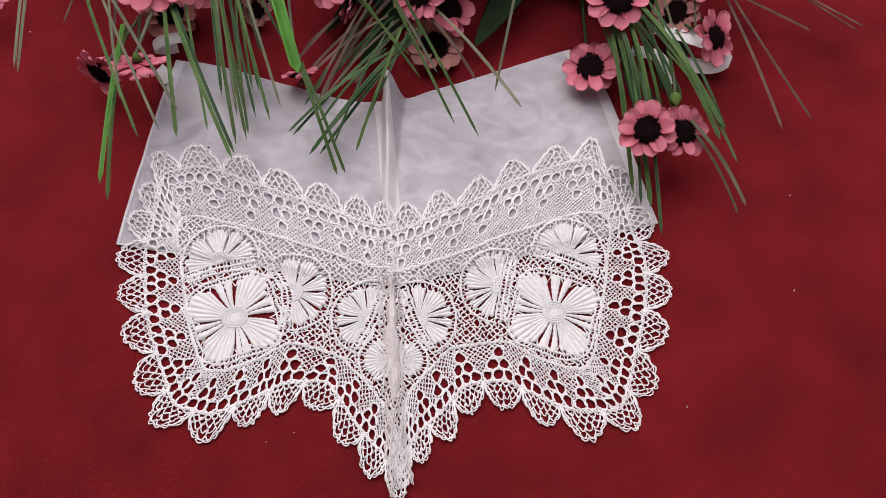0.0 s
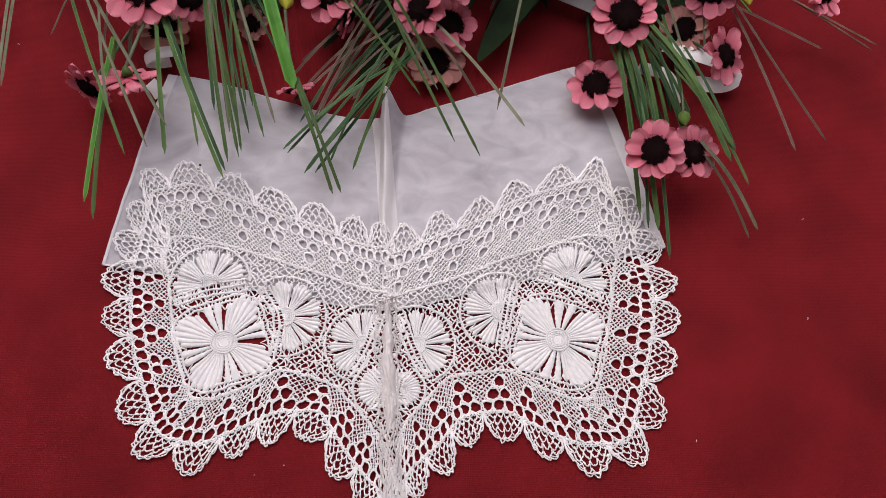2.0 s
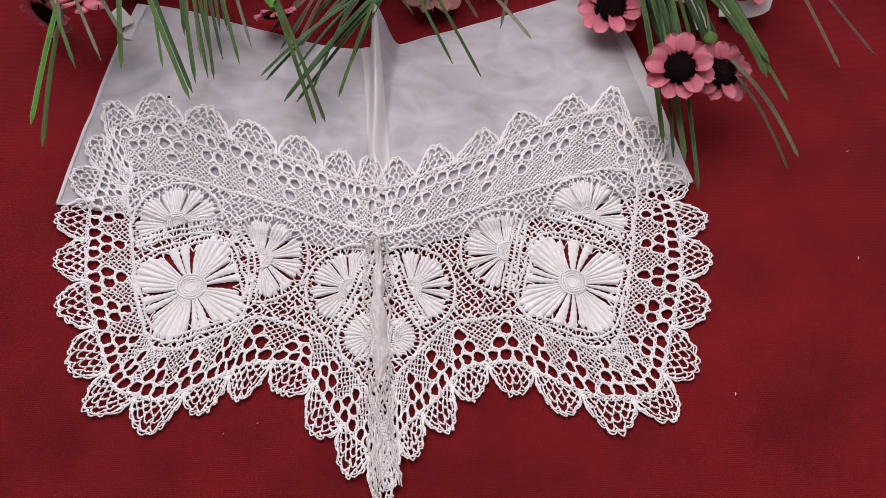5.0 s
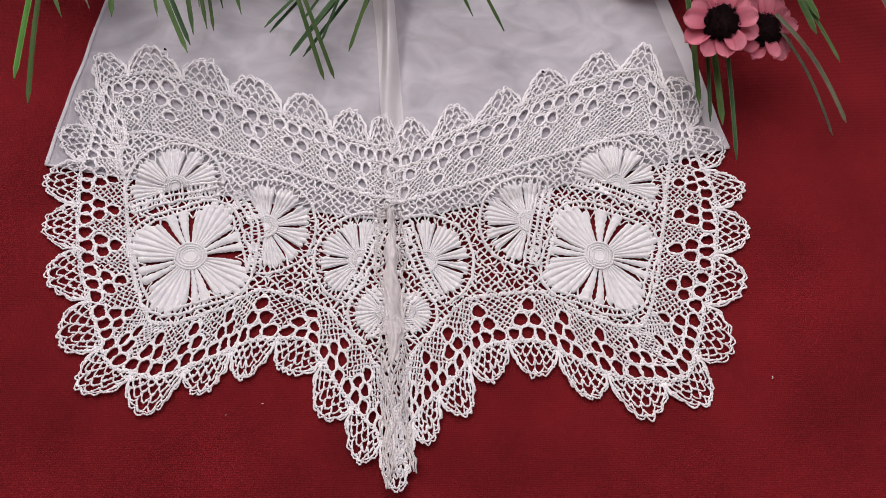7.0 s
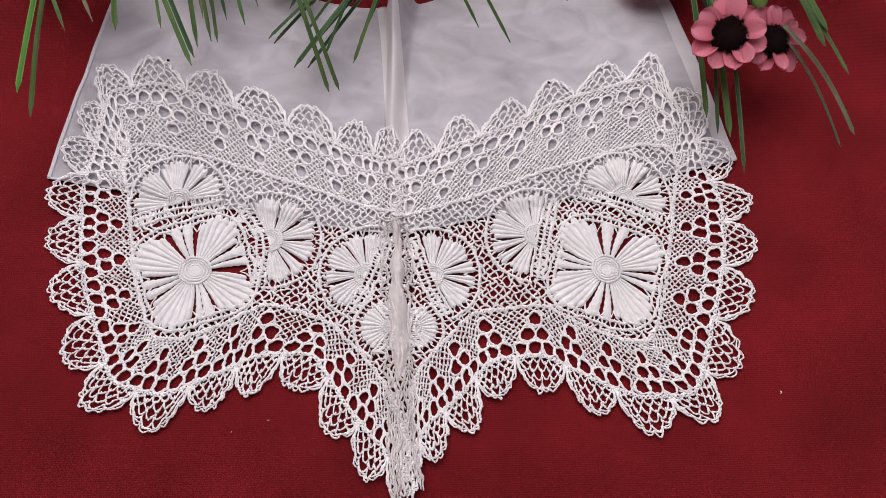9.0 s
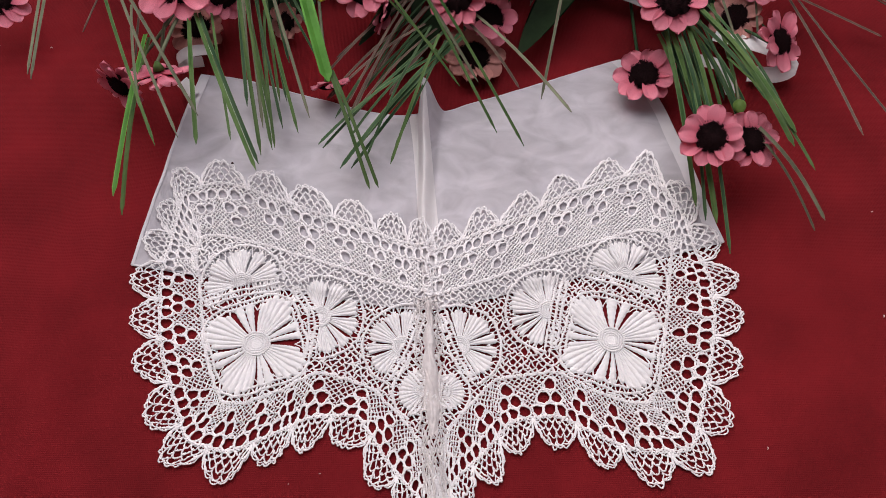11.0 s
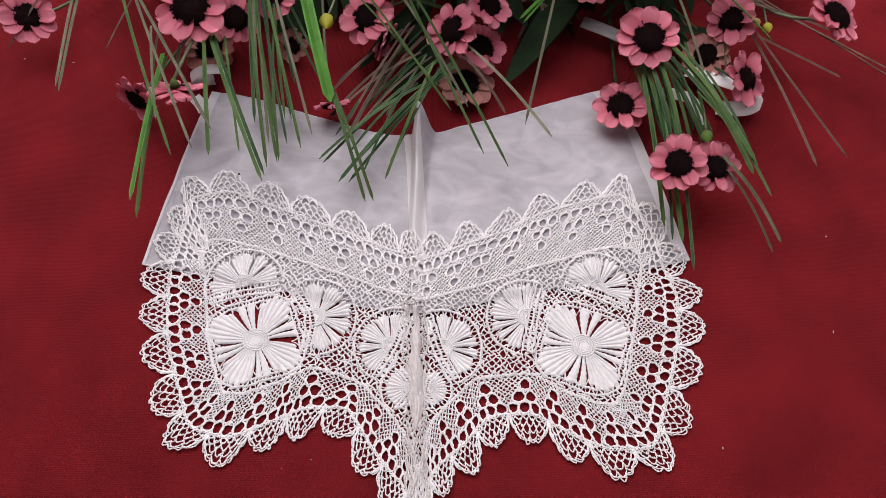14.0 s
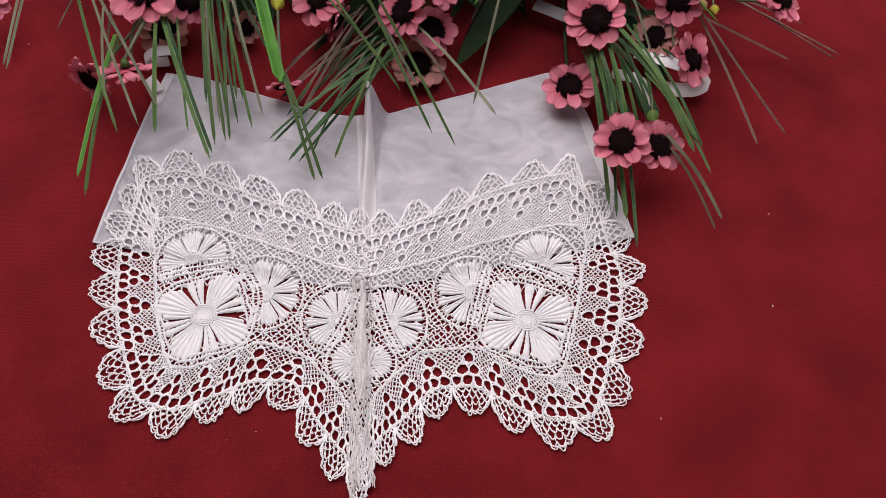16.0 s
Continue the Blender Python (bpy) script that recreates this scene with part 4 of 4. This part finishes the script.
blade(middle_bunch, (9, 229, 40), (-78, 139, 20), 3.4, leaf_dark, 6)
blade(middle_bunch, (16, 223, 40), (-65, 122, 20), 4.2, leaf_dark, 6)
blade(middle_bunch, (22, 223, 40), (-62, 130, 18), 3.4, leaf_dark, 6)
blade(middle_bunch, (5, 217, 50), (-30, 124, 22), 2.8, leaf_green, 6)
blade(middle_bunch, (-1, 224, 50), (-47, 129, 22), 2.6, leaf_dark, 6)
blade(middle_bunch, (10, 216, 45), (-27, 136, 25), 2.6, leaf_dark, 6)
blade(middle_bunch, (-11, 271, 35), (-57, 171, 20), 2.4, stem_brown, 6)
blade(middle_bunch, (-15, 279, 30), (-62, 180, 18), 2.4, stem_brown, 6)
blade(middle_bunch, (-19, 259, 25), (-71, 169, 15), 2.6, leaf_dark, 6)
blade(middle_bunch, (-29, 245, 20), (-61, 174, 12), 2.4, stem_brown, 6)
blade(middle_bunch, (-97, 308, 80), (11, 199, 40), 2.6, leaf_green, 6)
blade(middle_bunch, (-83, 314, 78), (19, 178, 40), 3.0, leaf_green, 6)
blade(middle_bunch, (-56, 327, 69), (33, 190, 30), 2.8, leaf_grey, 6)
blade(middle_bunch, (-39, 337, 61), (44, 141, 35), 3.0, leaf_green, 6)
blade(middle_bunch, (-37, 333, 60), (61, 125, 42), 3.4, leaf_green, 6)
blade(middle_bunch, (28, 246, 45), (89, 132, 70), 3.8, leaf_grey, 6)
blade(middle_bunch, (21, 240, 45), (63, 184, 30), 2.6, stem_brown, 6)
blade(middle_bunch, (115, 335, 72), (76, 166, 40), 2.8, leaf_grey, 6)
blade(middle_bunch, (134, 296, 93), (75, 267, 50), 3.6, leaf_bright, 6)
blade(middle_bunch, (134, 305, 90), (78, 263, 50), 3.2, leaf_bright, 6)
blade(middle_bunch, (144, 351, 45), (66, 224, 20), 34, leaf_broad_and_shade, 3)
blade(middle_bunch, (163, 353, 39), (85, 255, 20), 22, leaf_broad_and_shade, 3)
blade(middle_bunch, (107, 392, 31), (62, 287, 10), 20, leaf_broad_and_shade, 2)
blade(middle_bunch, (16, 373, 29), (-15, 265, 12), 18, leaf_broad_and_shade, 2)
blade(middle_bunch, (-97, 414, 29), (-64, 304, 12), 18, leaf_broad_and_shade, 2)
blade(right_bunch, (168, 227, 40), (181, 155, 25), 3.4, leaf_green, 6)
blade(right_bunch, (172, 225, 45), (180, 91, 18), 4.0, leaf_green, 6)
blade(right_bunch, (176, 228, 45), (192, 78, 18), 5.2, leaf_green, 6)
blade(right_bunch, (182, 226, 45), (184, 79, 20), 4.0, leaf_dark, 6)
blade(right_bunch, (189, 223, 45), (198, 56, 15), 3.4, leaf_dark, 6)
blade(right_bunch, (178, 224, 50), (192, 151, 30), 4.4, leaf_dark, 6)
blade(right_bunch, (186, 227, 50), (200, 154, 30), 4.2, leaf_green, 6)
blade(right_bunch, (190, 236, 62), (240, 124, 58), 4.4, leaf_green, 6)
blade(right_bunch, (194, 231, 60), (236, 113, 58), 5.0, leaf_green, 6)
blade(right_bunch, (199, 238, 60), (232, 136, 58), 4.2, leaf_dark, 6)
blade(right_bunch, (186, 327, 82), (225, 227, 40), 3.0, leaf_grey, 6)
blade(right_bunch, (221, 213, 30), (244, 93, 60), 2.6, leaf_green, 6)
blade(right_bunch, (220, 143, 45), (261, 74, 28), 3.4, leaf_grey, 6)
blade(right_bunch, (217, 140, 45), (263, 76, 10), 3.8, leaf_grey, 6)
blade(right_bunch, (273, 271, 40), (288, 125, 53), 2.4, stem_brown, 1)
blade(right_bunch, (273, 272, 45), (308, 129, 60), 2.6, stem_brown, 1)
blade(right_bunch, (284, 278, 30), (365, 257, 5), 3.0, stem_brown, 1)
blade(right_bunch, (243, 311, 61), (395, 241, 30), 2.6, stem_brown, 1)
blade(right_bunch, (265, 309, 56), (389, 236, 30), 2.4, stem_brown, 1)
blade(right_bunch, (220, 293, 63), (371, 275, 30), 2.2, stem_brown, 6)
blade(right_bunch, (239, 342, 70), (248, 231, 30), 2.8, leaf_grey, 6)
blade(right_bunch, (202, 295, 88), (283, 253, 50), 3.2, leaf_bright, 6)
blade(right_bunch, (197, 274, 30), (216, 181, 20), 3.4, leaf_dark, 6)
blade(right_bunch, (219, 268, 30), (226, 165, 20), 3.6, leaf_green, 6)
blade(right_bunch, (227, 227, 40), (259, 142, 25), 3.2, leaf_dark, 6)
blade(right_bunch, (179, 366, 40), (185, 246, 20), 4.0, leaf_dark, 6)
blade(right_bunch, (165, 350, 37), (266, 246, 20), 3.4, leaf_dark, 6)
blade(right_bunch, (144, 413, 29), (198, 313, 12), 20, leaf_broad_and_shade, 2)
blade(right_bunch, (242, 428, 30), (239, 320, 12), 20, leaf_broad_and_shade, 2)
bud(left_bunch, (-80, 246, 60), 6.2, bud_yellow)
bud(left_bunch, (-200, 251, 35), 4.4, bud_yellow)
bud(right_bunch, (282, 267, 50), 4.2, bud_yellow)
bud(right_bunch, (272, 270, 52), 4.0, bud_olive)
bud(right_bunch, (221, 167, 30), 5.2, bud_green)
ribbon([(-168, 233, 16), (-176, 227, 22), (-185, 224, 22), (-193, 224, 14), (-187, 227, 8), (-177, 231, 5)], 9, "white satin ribbon loop beside the cloth corner")
ribbon([(-187, 204, 14), (-183, 201, 10), (-180, 197, 6)], 10, "white satin ribbon end beside the cloth corner")
ribbon([(136, 298, 20), (158, 287, 20), (180, 274, 20), (202, 262, 20)], 13, "sheer ribbon under the flowers, greyed by painted shade", satin_sheer_shaded)
ribbon([(200, 230, 10), (223, 220, 12), (230, 198, 6)], 11, "white satin ribbon under the stems")
ribbon([(221, 245, 20), (240, 233, 26), (265, 224, 24), (277, 218, 16), (266, 214, 10), (246, 218, 6)], 14, "white satin ribbon loop beside the flowers")
blade(middle_bunch, (-7, 213, 30), (-59, 154, 14), 3.3, leaf_dark, 6)
blade(middle_bunch, (-5, 246, 30), (-76, 188, 14), 3.4, stem_brown, 6)
blade(middle_bunch, (13, 242, 30), (-32, 191, 14), 3.8, stem_brown, 6)
blade(middle_bunch, (20, 227, 40), (-58, 126, 14), 3.6, leaf_dark, 6)
blade(right_bunch, (195, 244, 35), (231, 178, 20), 4.0, leaf_dark, 6)
blade(right_bunch, (198, 235, 35), (212, 146, 20), 4.6, leaf_green, 6)
blade(right_bunch, (186, 254, 35), (223, 176, 20), 3.7, leaf_green, 6)
blade(right_bunch, (174, 234, 35), (195, 161, 20), 4.4, leaf_dark, 6)
blade(right_bunch, (186, 220, 35), (203, 140, 20), 3.1, leaf_green, 6)
blade(right_bunch, (204, 246, 35), (226, 150, 20), 3.5, leaf_dark, 6)
blade(right_bunch, (200, 224, 35), (225, 146, 20), 4.0, leaf_dark, 6)
blade(right_bunch, (196, 253, 35), (249, 180, 20), 4.0, leaf_dark, 6)
blade(left_bunch, (-150, 353, 53), (-120, 153, 25), 2.9, leaf_grey, 6)
blade(left_bunch, (-150, 352, 53), (-106, 152, 25), 2.7, leaf_dark, 6)
blade(left_bunch, (-143, 351, 59), (-106, 212, 25), 3.0, leaf_dark, 6)
blade(left_bunch, (-152, 351, 55), (-105, 176, 25), 2.7, leaf_dark, 6)
blade(left_bunch, (-155, 353, 55), (-133, 172, 25), 3.4, leaf_dark, 6)
blade(left_bunch, (-136, 353, 55), (-110, 176, 25), 2.6, leaf_green, 6)
blade(left_bunch, (-148, 352, 55), (-118, 177, 25), 2.7, leaf_dark, 6)
blade(left_bunch, (-158, 352, 53), (-113, 153, 25), 3.1, leaf_green, 6)
blade(middle_bunch, (-12, 282, 22), (-74, 229, 10), 2.0, stem_brown, 6)
blade(middle_bunch, (12, 289, 22), (-44, 210, 10), 2.6, stem_brown, 6)
blade(middle_bunch, (-3, 250, 22), (-44, 196, 10), 2.6, leaf_dark, 6)
blade(middle_bunch, (-2, 282, 22), (-43, 218, 10), 2.0, leaf_dark, 6)
blade(middle_bunch, (-21, 279, 22), (-82, 212, 10), 2.8, stem_brown, 6)
blade(middle_bunch, (8, 272, 22), (-45, 198, 10), 2.4, leaf_dark, 6)
blade(middle_bunch, (-4, 272, 22), (-53, 196, 10), 2.0, stem_brown, 6)
blade(middle_bunch, (-0, 252, 22), (-56, 191, 10), 2.5, leaf_dark, 6)
blade(middle_bunch, (-18, 256, 22), (-79, 190, 10), 2.4, stem_brown, 6)
blade(middle_bunch, (4, 249, 22), (-58, 177, 10), 3.0, stem_brown, 6)
# added dark leaves in place of the shadow under the stems
blade(middle_bunch, (25, 355, 22), (-57, 244, 8), 20, leaf_broad_and_shade, 2)
blade(middle_bunch, (19, 298, 12), (-29, 213, 6), 18, leaf_broad_and_shade, 2)
blade(left_bunch, (-86, 396, 16), (-118, 258, 6), 16, leaf_broad_and_shade, 2)
blade(right_bunch, (221, 299, 12), (249, 222, 6), 18, leaf_broad_and_shade, 2)


# dark leaves laid low where there is only shade between the left stems
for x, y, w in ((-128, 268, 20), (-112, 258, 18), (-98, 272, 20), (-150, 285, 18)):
    blade(left_bunch, (x - 8, y + 100, 20), (x, y, 4), w, leaf_broad_and_shade, 2)

# the thick of the bunches: dark leaves and stems added behind the blooms for shade
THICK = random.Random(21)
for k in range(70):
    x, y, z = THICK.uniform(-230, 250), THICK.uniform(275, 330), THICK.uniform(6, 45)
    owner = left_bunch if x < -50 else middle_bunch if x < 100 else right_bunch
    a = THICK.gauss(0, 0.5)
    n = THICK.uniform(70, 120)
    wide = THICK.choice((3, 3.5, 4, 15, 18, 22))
    blade(owner, (x + n * math.sin(a), y + n * math.cos(a), z + THICK.uniform(0, 30)), (x, y, z), wide, leaf_broad_and_shade if wide > 12 else THICK.choice((leaf_dark, leaf_dark, leaf_green, stem_brown)), 5)


# unseen leaves added behind the bunches, arching over the blooms' feet to shade them
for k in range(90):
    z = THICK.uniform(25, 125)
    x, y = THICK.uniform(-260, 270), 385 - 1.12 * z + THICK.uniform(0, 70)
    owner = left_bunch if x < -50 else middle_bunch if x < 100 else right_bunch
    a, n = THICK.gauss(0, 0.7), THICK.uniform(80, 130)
    blade(owner, (x + n * math.sin(a), y + n * math.cos(a), z + THICK.uniform(0, 30)), (x, y, z), THICK.choice((16, 20, 26)), leaf_broad_and_shade, 5)


# ---- lint on the cloth ----
def lint(x, y, size, turn):
    b = Builder()
    d = np.array([math.cos(turn), math.sin(turn)]) * size
    b.tube(spline([(x - d[0], y - d[1], 0.0004), (x + d[1] * 0.3, y - d[0] * 0.3, 0.0009), (x + d[0], y + d[1], 0.0004)], 7), size * 0.4, 5)
    tagged(b.done("lint", lint_white), "tiny pale fluff of lint on the red cloth", "lint", "specks of lint")


LINT_SPOTS = ((0.2990, 0.0160, 0.0009, 1.2), (0.3137, 0.0964, 0.0008, 0.4), (0.2020, -0.0698, 0.0008, 1.3), (-0.0700, -0.0811, 0.0005, 0.2), (-0.0882, -0.0868, 0.0004, 1.0), (-0.3398, 0.2508, 0.0007, 0.3), (-0.2987, 0.2486, 0.0008, 2.9))
for x, y, size, turn in LINT_SPOTS:
    lint(x, y, size, turn)


def knot(x, y):
    """A tiny dark thread knot at a scallop's tip."""
    b = Builder()
    b.tube(spline([(x - 0.0006, y, 0.0040), (x, y + 0.0004, 0.0052), (x + 0.0006, y - 0.0002, 0.0040)], 6), 0.0005, 6)
    b.done("thread_knot", eye_brown, lace_cloth, "tiny dark thread end")


knot(-0.1443, 0.1368)
knot(0.0899, 0.1236)
